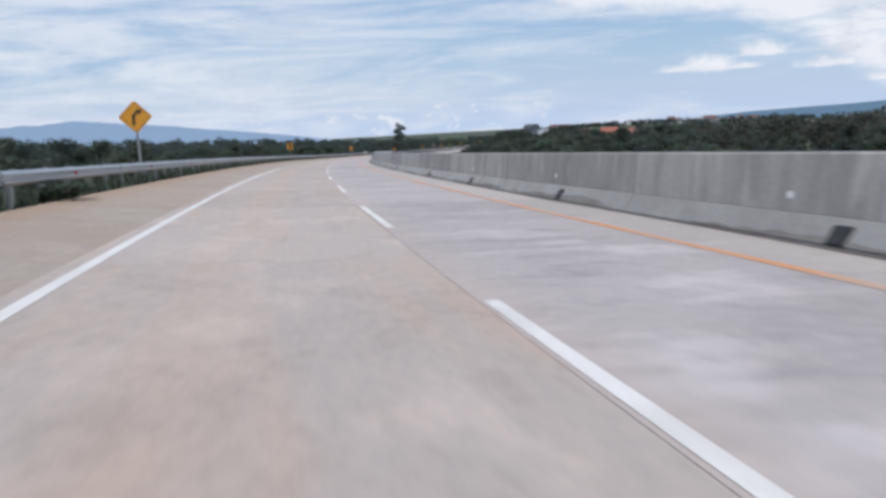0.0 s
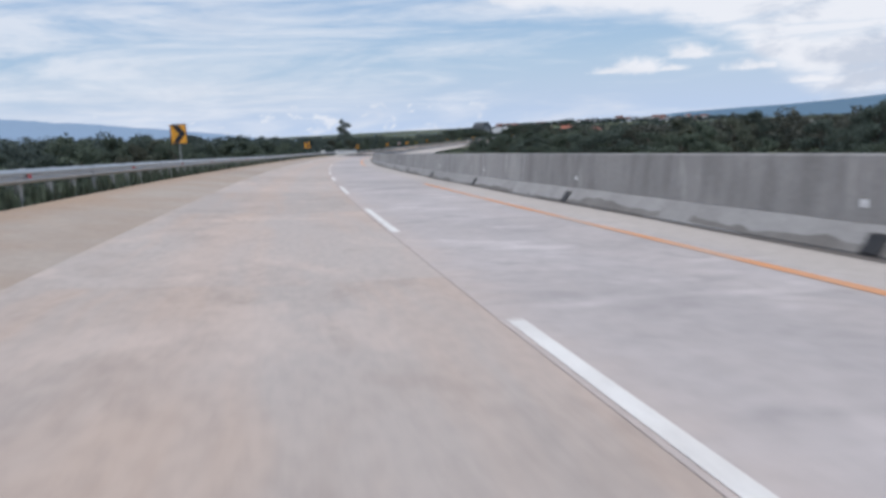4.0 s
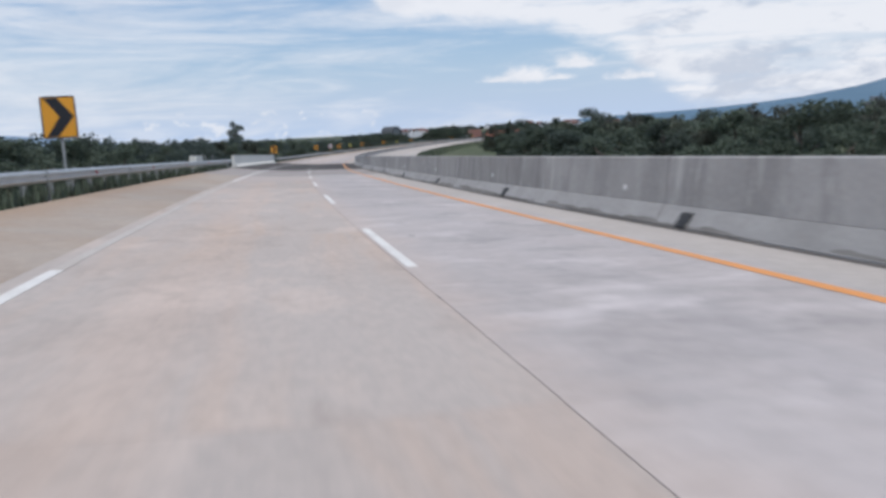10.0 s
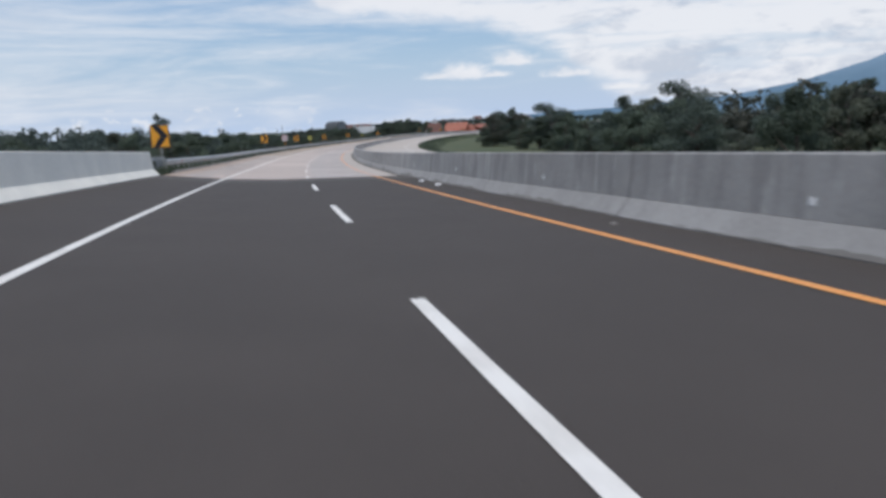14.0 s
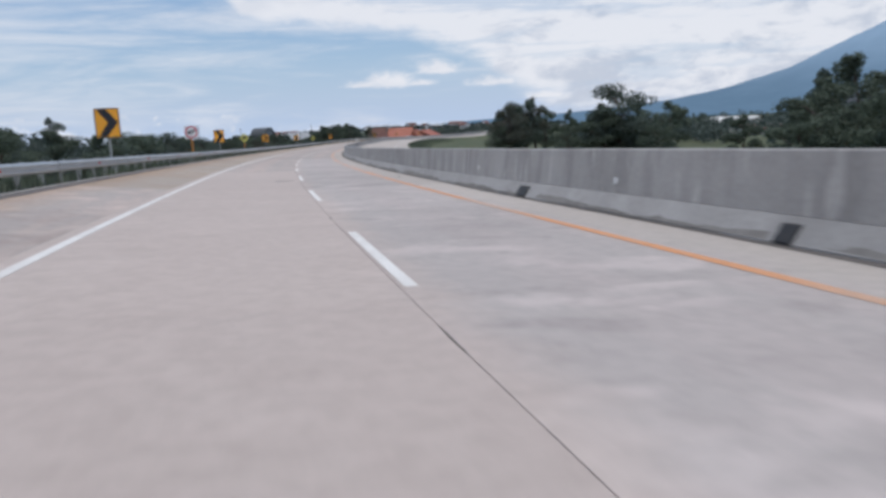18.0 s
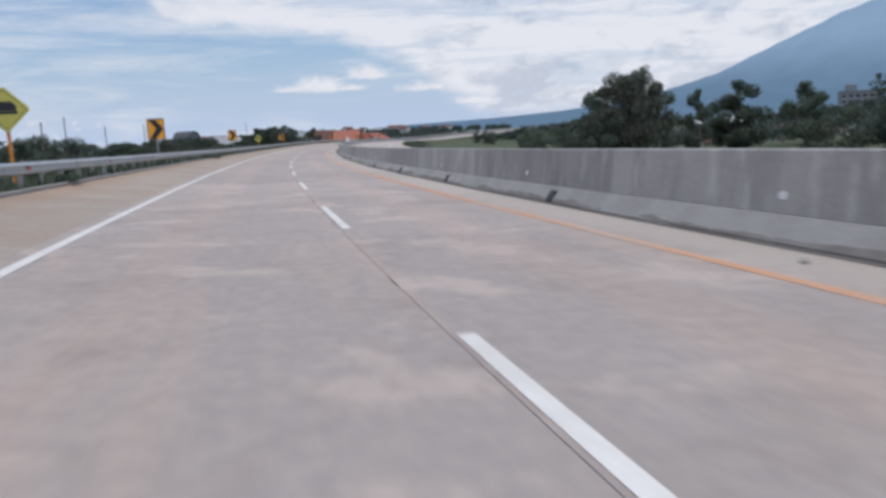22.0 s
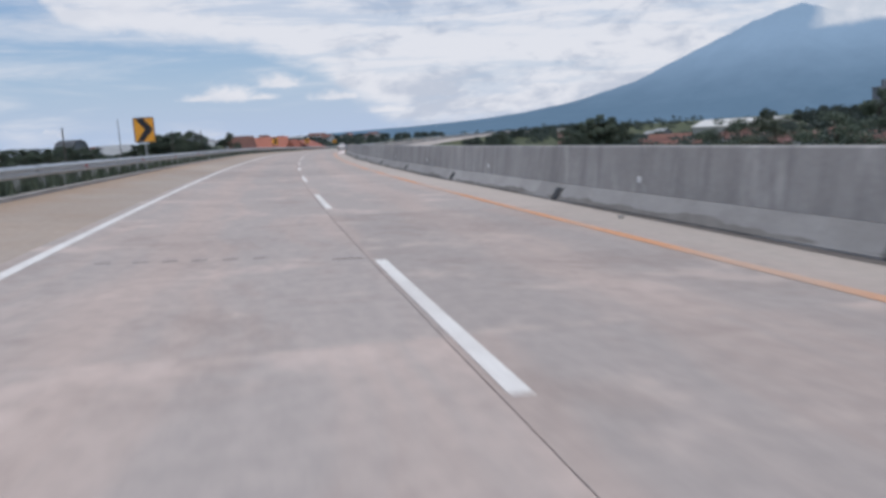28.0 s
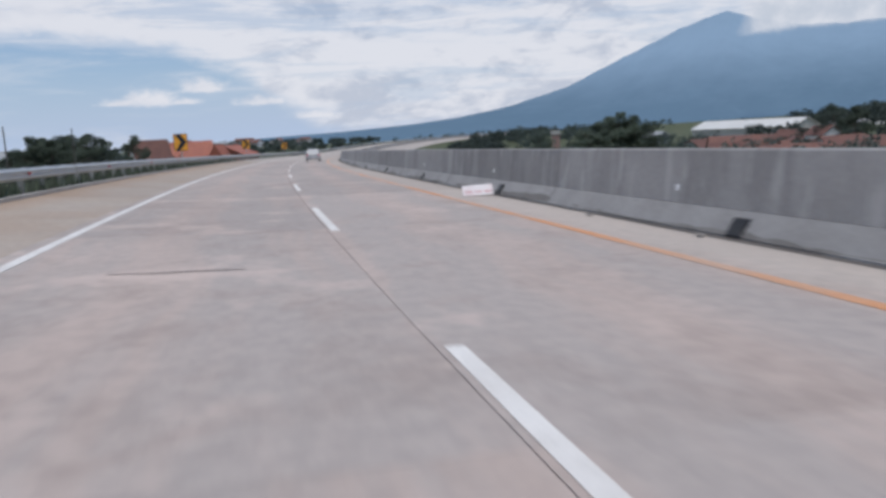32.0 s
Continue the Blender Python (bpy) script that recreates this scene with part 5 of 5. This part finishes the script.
woods("woods", "tree line along the road far ahead", wood_row((960, 1450), -40, ((960, -0.8), (1080, 0.4), (1450, 3.0)), 6.0, 13, 20, (2.6, 4)) + wood_row((1000, 1500), 60, ((1000, 1.4), (1100, 3.0), (1500, 4.5)), 5.0, 23, 25, (2.6, 4)), 90, 0.6, LEAF_FAR, 5)
woods("woods", "distant woodland under the volcano", wood_row((60, 900), 420, 10.0, 9.0, 15, 80, (5, 8)) + wood_row((0, 900), 600, 16.0, 8.0, 25, 60, (6, 9)), 70, 1.2, LEAF_FAR, 6)


# ---- village and buildings ----
def house(w, d, h, rise_, roof, wall, label, name="house", windows=3, over=0.5):
    """A gabled building: x across the gable, y along the ridge."""
    whole = new(name)
    gable = [(-w / 2, 0), (w / 2, 0), (w / 2, h), (0, h + rise_), (-w / 2, h)]
    part("wall", prism("wall", gable, d, wall), whole)
    k = rise_ / (w / 2)
    for sx in (-1, 1):
        x1 = sx * (w / 2 + over)
        z1 = h - over * k
        q = [(0, h + rise_ + 0.05), (x1, z1 + 0.05), (x1, z1 + 0.25), (0, h + rise_ + 0.27)]
        if sx > 0:
            q.reverse()
        part("roof", prism("roof", q, d + 2 * over, roof), whole, at=pose(0, -over, 0))
    pane = box("window", (1.1, 0.12, 1.1), GLASS_DARK, 0.02)
    for i in range(windows):
        part("window", pane, whole, at=pose(-w / 2 + w * (i + 0.5) / windows, -0.03, h * 0.4))
    side = box("window", (0.12, 1.2, 1.1), GLASS_DARK, 0.02)
    for i in range(windows + 1):
        part("window", side, whole, at=pose(-w / 2 - 0.03, d * (i + 0.5) / (windows + 1), h * 0.4))
    part("door", box("door", (1.0, 0.14, 2.0), BARK, 0.02), whole, at=pose(w * 0.25, -0.03, 0))
    return tagged(whole, label, "house")


_red = house(9, 14, 3.2, 3.2, TILE_RED, WALL_PALE, "village house with a red clay tile roof")
tagged(_red, group="village houses")
_white = house(7, 9, 4.0, 2.6, TILE_RED, SIGN_WHITE, "small house with a white gable wall")
_red.matrix_basis = Matrix.Translation(soil(900, 112)) @ pose(0, 0, 0, 0, 0, 30)
_white.matrix_basis = Matrix.Translation(soil(948, 150)) @ pose(0, 0, 0, 0, 0, -40)
for _i in range(16):
    _c, _u = random.uniform(730, 900), random.uniform(95, 170)
    copy_thing(_red if random.random() < 0.8 else _white, Matrix.Translation(soil(_c, _u) - Vector((0, 0, 1.2))) @ pose(0, 0, 0, 0, 0, random.uniform(0, 180)))
_shed = house(20, 58, 4.5, 3.6, ROOF_WHITE, WALL_PALE, "long warehouse with a pale metal roof", "warehouse", 4, 0.8)
_shed.matrix_basis = Matrix.Translation((621, 808, -25.6)) @ pose(0, 0, 0, 0, 0, 162)
copy_thing(_shed, Matrix.Translation((655, 752, -27.0)) @ pose(0, 0, 0, 0, 0, 162))
# roofs close under the barrier's top, late on the drive
for _x0, _y0, _z0, _r, _w in ((511, 732, -28.6, 60, 0), (523, 729, -27.6, -20, 0), (446, 704, -28.8, 40, 0), (442, 682, -28.2, 10, 0), (440, 690, -28.4, 20, 1), (452, 716, -28.0, 110, 0), (470, 745, -28.3, 75, 0)):
    copy_thing(_white if _w else _red, Matrix.Translation((_x0, _y0, _z0)) @ pose(0, 0, 0, 0, 0, _r))
_left = house(9, 17, 2.8, 1.3, ROOF_GREY, WALL_GREY, "low shed with a grey sheet roof below the road", "shed", 3, 0.6)


def set_on(ob, x, y, turn, wide, top, own):
    """Sets a building on the plain, scaled so that its ridge reaches that height."""
    z = float(ground_height(np.array([float(x)]), np.array([float(y)]))[0]) - 0.3
    ob.matrix_basis = Matrix.Translation((x, y, z)) @ pose(0, 0, 0, 0, 0, turn)
    ob.scale = (wide, wide, max(0.8, (top - z) / own))
    return ob


set_on(_left, 387, 1142, -68, 1.7, -12.8, 4.3)
set_on(copy_thing(_left, pose(0, 0, 0)), 369, 1096, -72, 1.4, -15.6, 4.3)


def barn():
    """A barn under a rounded dark sheet roof."""
    whole = new("barn")
    arc = [(4.2 * math.cos(math.pi * i / 12), 3.0 + 2.6 * math.sin(math.pi * i / 12)) for i in range(13)]
    part("wall", prism("wall", [(-3.8, 0), (3.8, 0)] + [(x * 0.9, z - 0.12) for x, z in arc], 11.0, WALL_GREY), whole)
    outer = arc + [(x * 0.965, z - 0.1) for x, z in reversed(arc)]
    n = len(outer)
    vs = [(x, -0.5, z) for x, z in outer] + [(x, 11.5, z) for x, z in outer]
    fs = [(i, (i + 1) % n, (i + 1) % n + n, i + n) for i in range(n)]
    fs += [(k, 25 - k, 24 - k, k + 1) for k in range(12)] + [(n + k, n + k + 1, n + 24 - k, n + 25 - k) for k in range(12)]
    part("roof", mesh("roof", vs, fs, ROOF_DARK), whole, "rounded dark sheet roof")
    part("door", box("door", (2.6, 0.14, 2.4), BARK, 0.02), whole, at=pose(0, -0.04, 0))
    for x in (-2.6, 2.6):
        part("window", box("window", (0.9, 0.12, 0.9), GLASS_DARK, 0.02), whole, at=pose(x, -0.03, 1.3))
    return tagged(whole, "large barn with a rounded dark sheet roof", "barn")


set_on(barn(), 457, 1409, -160, 2.3, -4.8, 5.6)
set_on(copy_thing(_left, pose(0, 0, 0)), 578, 822, 160, 0.7, -21.6, 4.3)
set_on(copy_thing(_left, pose(0, 0, 0)), 606, 832, 150, 0.7, -21.0, 4.3)
for _i in range(12):
    _p = soil(random.uniform(380, 840), random.uniform(330, 560))
    copy_thing(random.choice((_white, _left, _left)), Matrix.Translation((_p.x, _p.y, _p.z)) @ pose(0, 0, 0, 0, 0, random.uniform(0, 180)))
_hall = house(22, 30, 5.0, 6.0, ROOF_ORANGE, ROOF_ORANGE, "large orange-roofed hall far ahead", "hall", 5, 1.0)
set_on(_hall, 438, 1024, -122, 0.72, -13.0, 11.2)
set_on(copy_thing(_hall, pose(0, 0, 0)), 470, 1022, -50, 1.1, -16.2, 11.2)
set_on(copy_thing(_hall, pose(0, 0, 0)), 437, 1022, -30, 0.22, -11.8, 11.2)
set_on(copy_thing(_hall, pose(0, 0, 0)), 451, 1002, -60, 0.34, -15.4, 11.2)
set_on(copy_thing(_red, pose(0, 0, 0)), 386, 940, 80, 1.0, -12.0, 6.6)


# a town on rising ground far beyond the bend
_rng = random.Random(77)
for _i in range(34):
    _az, _far = radians(_rng.uniform(18.5, 34.0)), _rng.uniform(2020, 2300)
    _x0, _y0 = _far * math.sin(_az), _far * math.cos(_az)
    _z0 = float(ground_height(np.array([_x0]), np.array([_y0]))[0])
    _o = copy_thing(_rng.choice((_white, _red, _left, _left)), Matrix.Translation((_x0, _y0, _z0 - 0.4)) @ pose(0, 0, 0, 0, 0, _rng.uniform(0, 180)))
    _k = _rng.uniform(1.5, 2.3)
    _o.scale = (_k, _k, _k)
    tagged(_o, group="far town houses")
_spots = []
for _i in range(260):
    _az, _far = radians(_rng.uniform(16, 37)), _rng.uniform(1960, 2320)
    _x0, _y0 = _far * math.sin(_az), _far * math.cos(_az)
    _spots.append((Vector((_x0, _y0, float(ground_height(np.array([_x0]), np.array([_y0]))[0]))), _rng.uniform(7, 12), _rng.uniform(6, 10)))
woods("woods", "trees round the houses of a far town", _spots, 60, 0.9, LEAF_FAR, 41)


def tower():
    whole = new("apartment_block")
    part("wall", box("wall", (26, 16, 24), WALL_GREY, 0.1), whole)
    part("parapet", box("parapet", (26.6, 16.6, 1.0), WALL_GREY, 0.05, at=(0, 0, 24)), whole)
    part("stair_head", box("stair_head", (7, 6, 4), WALL_GREY, 0.05, at=(-6, 0, 25)), whole)
    pane = box("window", (2.4, 0.2, 1.6), GLASS_DARK, 0.03)
    for f in range(6):
        for i in range(6):
            part("window", pane, whole, at=pose(-10.8 + 4.3 * i, -8.03, 2.0 + 3.7 * f))
    return tagged(whole, "unfinished grey concrete block several storeys high", "building")


tower().matrix_basis = Matrix.Translation((677, 716, -28.6)) @ pose(0, 0, 0, 0, 0, -60)


def brick_tower():
    """A slender brick water tower with a tank and a hatch."""
    whole = new("water_tower")
    part("shaft", box("shaft", (3.2, 3.2, 9.0), BRICK, 0.05), whole, "weathered brick shaft")
    part("tank", box("tank", (3.8, 3.8, 2.2), WALL_PALE, 0.08, at=(0, 0, 9.0)), whole, "pale tank on top")
    part("lid", box("lid", (4.1, 4.1, 0.2), ROOF_DARK, 0.04, at=(0, 0, 11.2)), whole)
    part("hatch", box("hatch", (0.9, 0.12, 1.9), BARK, 0.02), whole, at=pose(0, -1.62, 0))
    return tagged(whole, "slender brick water tower among village trees", "tower")


set_on(brick_tower(), 490.3, 819.7, 30, 1.0, -18.5, 11.4)


# ---- poles ----
def pole(height):
    whole = new("utility_pole")
    part("shaft", rod("shaft", 0.14, 0.09, height, WOOD_POLE, 10), whole)
    part("cap", rod("cap", 0.11, 0.05, 0.12, WOOD_POLE, 10, base=height), whole)
    for z in (0.35, 0.9):
        part("insulator", rod("insulator", 0.05, 0.03, 0.16, POST_GALV, 8), whole, at=pose(0.13, 0, height - z))
    return tagged(whole, "slim weathered utility pole standing among trees", "pole", "utility poles")


_pole = pole(12.0)
for _k, (_c, _u, _t) in enumerate(((575, -35, 5.4), (604, -37, 6.3), (624, -41, 7.6), (650, -43, 6.6), (667, -40, 7.0), (722, -33.2, 5.3), (802, -52.0, 10.0), (811, -42.4, 7.0), (850, -48, 8.0))):
    _p = soil(_c, _u)
    _m = Matrix.Translation(_p) @ pose(0, random.uniform(-3, 3), 0, 0, 0, random.uniform(0, 180))
    _o = copy_thing(_pole, _m) if _k else _pole
    if not _k:
        _pole.matrix_basis = _m
    _o.scale = (1, 1, (line(_c)[2] + _t - _p.z) / 12.0)


# ---- grass, litter, cracks ----
def grass_strip(name, label, n, s_range, u_fn, z_fn, h_range, seed):
    rng = np.random.default_rng(seed)
    vs, fs = [], []
    for _ in range(n):
        s, u = rng.uniform(*s_range), u_fn(rng)
        if BRIDGE0 - 2 < s < BRIDGE1 + 1:
            continue
        p = P(s, u, z_fn(u))
        for _k in range(5):
            a, h = rng.uniform(0, 6.28), rng.uniform(*h_range)
            lean_, w = rng.uniform(0.1, 0.5) * h, 0.02 + 0.05 * h
            d, e = Vector((math.cos(a), math.sin(a), 0)), Vector((-math.sin(a), math.cos(a), 0))
            b = p + d * rng.uniform(0, 0.12)
            k = len(vs)
            vs += [b - e * w, b + e * w, b + d * lean_ + Vector((0, 0, h))]
            fs.append((k, k + 1, k + 2))
    return tagged(new(name, mesh(name, vs, fs, BLADES)), label, "grass", kind="stuff")


_fall = lambda u: float(np.interp(-u, (7.16, 8.4, 11.5, 17), (-0.03, -0.12, -1.1, -3.2)))
grass_strip("grass", "tufts of green grass under the guardrail", 13000, (-25, 790), lambda r: -7.25 - abs(r.normal(0, 0.9)), lambda u: _fall(u), (0.16, 0.58), 3)
grass_strip("grass", "long grass on the verge past the far carriageway", 5000, (330, 790), lambda r: 18.3 + abs(r.normal(0, 3.0)), lambda u: float(np.interp(u, (18.05, 20, 24, 30), (-0.04, -0.35, -1.7, -3.4))), (0.2, 0.6), 4)


def shrub(seed, r):
    rng = np.random.default_rng(seed)
    whole = new("shrub")
    cl = [(rng.uniform(-r, r), rng.uniform(-r, r), r * rng.uniform(0.3, 0.9), r * rng.uniform(0.4, 0.7)) for _ in range(7)]
    vs, fs = tube([(0, 0, -0.2), (0.02, 0, 0.3 * r), (0.05, 0.03, 0.7 * r)], [0.05, 0.04, 0.02], 5)
    part("stem", mesh("stem", vs, fs, BARK), whole)
    lv, lf = leaves(rng, cl, 420, 0.10)
    part("crown", mesh("crown", lv, lf, LEAF), whole)
    return tagged(whole, "small green shrub growing behind the guardrail", "shrub", "shrubs behind the guardrail")


_bush = shrub(21, 0.55)
_bush.matrix_basis = stand(31.5, -8.3, z=-0.1)
for _c, _u, _t in ((557.4, -7.0, 0.55), (558.5, -7.2, 0.5), (21.0, -7.0, 0.55), (20.2, -7.3, 0.6), (509.3, -7.15, 0.5)):
    copy_thing(_bush, stand(_c, _u, 40 * _c, z=0.02)).scale = (0.75, 0.9, _t)
for _c, _u, _t in ((353.9, -8.3, 2.0), (355.0, -8.9, 2.4), (354.4, -9.4, 2.2)):
    copy_thing(_bush, stand(_c, _u, 40 * _c, z=-0.5)).scale = (1.3, 1.3, _t)
for _i in range(130):
    _c = random.uniform(5, 780) if _i > 50 else random.uniform(20, 130)
    if BRIDGE0 - 3 < _c < BRIDGE1 + 3:
        continue
    copy_thing(_bush, stand(_c, -random.uniform(8.2, 11.0), random.uniform(0, 360), z=-random.uniform(0.3, 0.8)))


def crack(points, s0, u0, width, label, mat=None):
    """A crack or tar seam: a jagged thin strip lying on the slab."""
    vs, fs = [], []
    for i, (ds, du) in enumerate(points):
        w = width * (0.4 + 0.6 * math.sin(math.pi * (i + 0.5) / len(points)))
        vs += [P(s0 + ds - w, u0 + du, 0.004), P(s0 + ds + w, u0 + du, 0.004)]
    fs = [(2 * i, 2 * i + 1, 2 * i + 3, 2 * i + 2) for i in range(len(points) - 1)]
    return tagged(new("road_crack", mesh("road_crack", vs, fs, mat or JOINT)), label, "crack", kind="structure")


crack([(0.0, 0.18), (0.22, 0.25), (0.0, 0.34), (0.12, 0.45), (-0.25, 0.55), (-0.45, 0.68), (-0.3, 0.8), (-0.5, 0.93)], 430.6, -1.2, 0.17, "jagged dark crack across the lane")
crack([(0.0, -0.6), (0.06, -0.1), (0.0, 0.4), (0.05, 0.9)], 661.0, -2.6, 0.025, "thin dark transverse crack")
crack([(0.0, -0.6), (-0.05, 0.0), (0.03, 0.5), (0.0, 0.9)], 700.0, -2.2, 0.03, "thin dark transverse crack")
for _u in (-3.17, -2.75, -2.41, -2.07, -1.7, -1.34):
    crack([(random.uniform(-0.05, 0.05), -0.09), (0.0, -0.03), (0.03, 0.04), (random.uniform(-0.05, 0.05), 0.1)], 618.6, _u, 0.07, "dark spot in a row across the lane", SCUFF)
crack([(0.0, 0.0), (0.03, 0.12), (-0.02, 0.25), (0.0, 0.36)], 618.1, -0.5, 0.03, "thin dark transverse crack")
for _i in range(70):
    _near = _i < 46
    _c = random.uniform(287, 301) if _near else random.choice((random.uniform(0, 284), random.uniform(360, 720)))
    _n = random.randint(4, 6)
    _g0 = random.uniform(0.015, 0.04)
    crack([(random.uniform(-0.03, 0.03), _g0 * _k) for _k in range(_n)], _c, random.uniform(-5.5, 3.2), random.uniform(0.02, 0.06), "dark scuff mark on the concrete", SCUFF)


def spall(s0, u0, length, width, label):
    """A broken edge along the seam: a ragged strip of exposed dark bed."""
    n, vs = max(4, int(length / 0.12)), []
    for i in range(n + 1):
        w = width * math.sin(math.pi * (i + 0.3) / (n + 0.6)) * random.uniform(0.5, 1.2)
        vs += [P(s0 + length * i / n, u0 - w, 0.0035), P(s0 + length * i / n, u0 + 0.3 * w, 0.0035)]
    fs = [(2 * i, 2 * i + 1, 2 * i + 3, 2 * i + 2) for i in range(n)]
    return tagged(new("broken_edge", mesh("broken_edge", vs, fs, DIRT)), label, "crack", kind="structure")


for _i in range(60):
    _c = random.choice((random.uniform(0, 284), random.uniform(360, 740), random.uniform(360, 740)))
    spall(_c, seam(_c), random.uniform(0.2, 1.0), random.uniform(0.006, 0.02), "broken dark edge of the lane joint")


def litter(size, mat, name, label, category):
    rng = random.Random(size)
    bm = bmesh.new()
    bmesh.ops.create_icosphere(bm, subdivisions=2, radius=size)
    for v in bm.verts:
        v.co *= rng.uniform(0.7, 1.15)
        v.co.z = max(v.co.z * 0.55, -0.25 * size) + 0.25 * size
    return tagged(new(name, bm_mesh(name, bm, mat)), label, category)


def car():
    """A small hatchback seen from behind; y runs forward, its base at the origin."""
    whole = new("car")
    # stations: y, half width, sill height, belt height
    rings = ((-1.82, 0.70, 0.34, 0.86), (-1.76, 0.80, 0.27, 0.96), (-1.2, 0.83, 0.24, 0.97), (0.0, 0.84, 0.24, 0.96), (1.0, 0.82, 0.24, 0.93), (1.6, 0.76, 0.27, 0.82), (1.84, 0.60, 0.36, 0.66))
    vs, fs = [], []
    for y, w, lo, hi in rings:
        vs += [(-w * 0.92, y, lo), (-w, y, lo + 0.12), (-w, y, hi - 0.14), (-w * 0.93, y, hi), (w * 0.93, y, hi), (w, y, hi - 0.14), (w, y, lo + 0.12), (w * 0.92, y, lo)]
    for i in range(len(rings) - 1):
        fs += [(8 * i + j, 8 * i + (j + 1) % 8, 8 * i + 8 + (j + 1) % 8, 8 * i + 8 + j) for j in range(8)]
    fs += [tuple(range(7, -1, -1)), tuple(range(8 * len(rings) - 8, 8 * len(rings)))]
    body = part("body", mesh("body", vs, fs, CAR_PAINT), whole, "silver-white painted body")
    cabin = [(-1.74, 0.0), (-1.48, 0.50), (-1.3, 0.55), (0.2, 0.56), (0.42, 0.52), (1.15, 0.0)]
    vs = [(sx * (0.78 - 0.30 * z), y, 0.955 + z) for sx in (-1, 1) for y, z in cabin]
    n = len(cabin)
    fs = [tuple(range(n)), tuple(range(2 * n - 1, n - 1, -1))] + [(i, i + n, (i + 1) % n + n, (i + 1) % n) for i in range(n)]
    part("cabin", mesh("cabin", vs, fs, CAR_PAINT), whole)
    part("rear_window", prism("rear_window", [(-0.62, 0.10), (0.62, 0.10), (0.54, 0.44), (-0.54, 0.44)], 0.012, GLASS_DARK), whole, "dark rear window", at=pose(0, -1.715, 0.955, 0, 0, 0) @ pose(0, 0, 0, -27.5, 0, 0))
    for side in (-1, 1):
        part("side_window", mesh("side_window", [(side * (0.79 - 0.30 * z), y, 0.955 + z) for y, z in ((-1.45, 0.06), (-1.3, 0.46), (0.25, 0.47), (0.8, 0.06))] + [(side * (0.76 - 0.30 * z), y, 0.955 + z) for y, z in ((-1.45, 0.06), (-1.3, 0.46), (0.25, 0.47), (0.8, 0.06))], [(0, 1, 2, 3), (7, 6, 5, 4), (0, 3, 7, 4), (1, 0, 4, 5), (2, 1, 5, 6), (3, 2, 6, 7)], GLASS_DARK), whole)
        part("rear_light", box("rear_light", (0.16, 0.05, 0.30), SIGN_RED, 0.02, (side * 0.69, -1.80, 0.62)), whole, "red rear light")
        for y in (-1.12, 1.15):
            wheel = part("wheel", rod("wheel", 0.29, 0.29, 0.17, JOINT, 18), whole, at=pose(side * 0.80 - 0.085, y, 0.29, 0, 90, 0))
            part("rim", rod("rim", 0.18, 0.16, 0.19, GALV, 12), wheel, "steel rim", at=pose(0, 0, -0.01))
    part("bumper", box("bumper", (1.50, 0.12, 0.20), CAR_PAINT, 0.03, (0, -1.84, 0.33)), body)
    part("plate", box("plate", (0.40, 0.012, 0.13), SIGN_WHITE, 0.0, (0, -1.91, 0.40)), body, "plain pale plate")
    return tagged(whole, "small silver-white hatchback far along the lane", "car")


car().matrix_basis = road_frame(792, 1.8, 0.004)

_stone = litter(0.06, KERB, "stone", "small loose stone on the median shoulder", "stone")
_stone.matrix_basis = stand(303.2, 4.35)
_paper = litter(0.12, SIGN_WHITE, "litter", "crumpled white litter by the barrier foot", "litter")
_paper.matrix_basis = stand(340.6, 4.55, z=0.012)
copy_thing(_paper, stand(344.6, 4.6, 60, z=0.012))
for _i in range(14):
    copy_thing(_stone, stand(random.uniform(20, 760), random.uniform(4.1, 4.85), random.uniform(0, 360), z=0.012))
_rubble = litter(0.16, KERB, "rubble", "broken dark stone heaped under the guardrail end", "rubble")
_rubble.matrix_basis = stand(301.0, -7.4)
for _i in range(13):
    _o = copy_thing(_rubble, stand(random.uniform(298.2, 304.5), -random.uniform(7.2, 8.1), random.uniform(0, 360), z=-0.05))
    _o.scale = (random.uniform(0.7, 1.6), random.uniform(0.7, 1.6), random.uniform(0.6, 1.2))
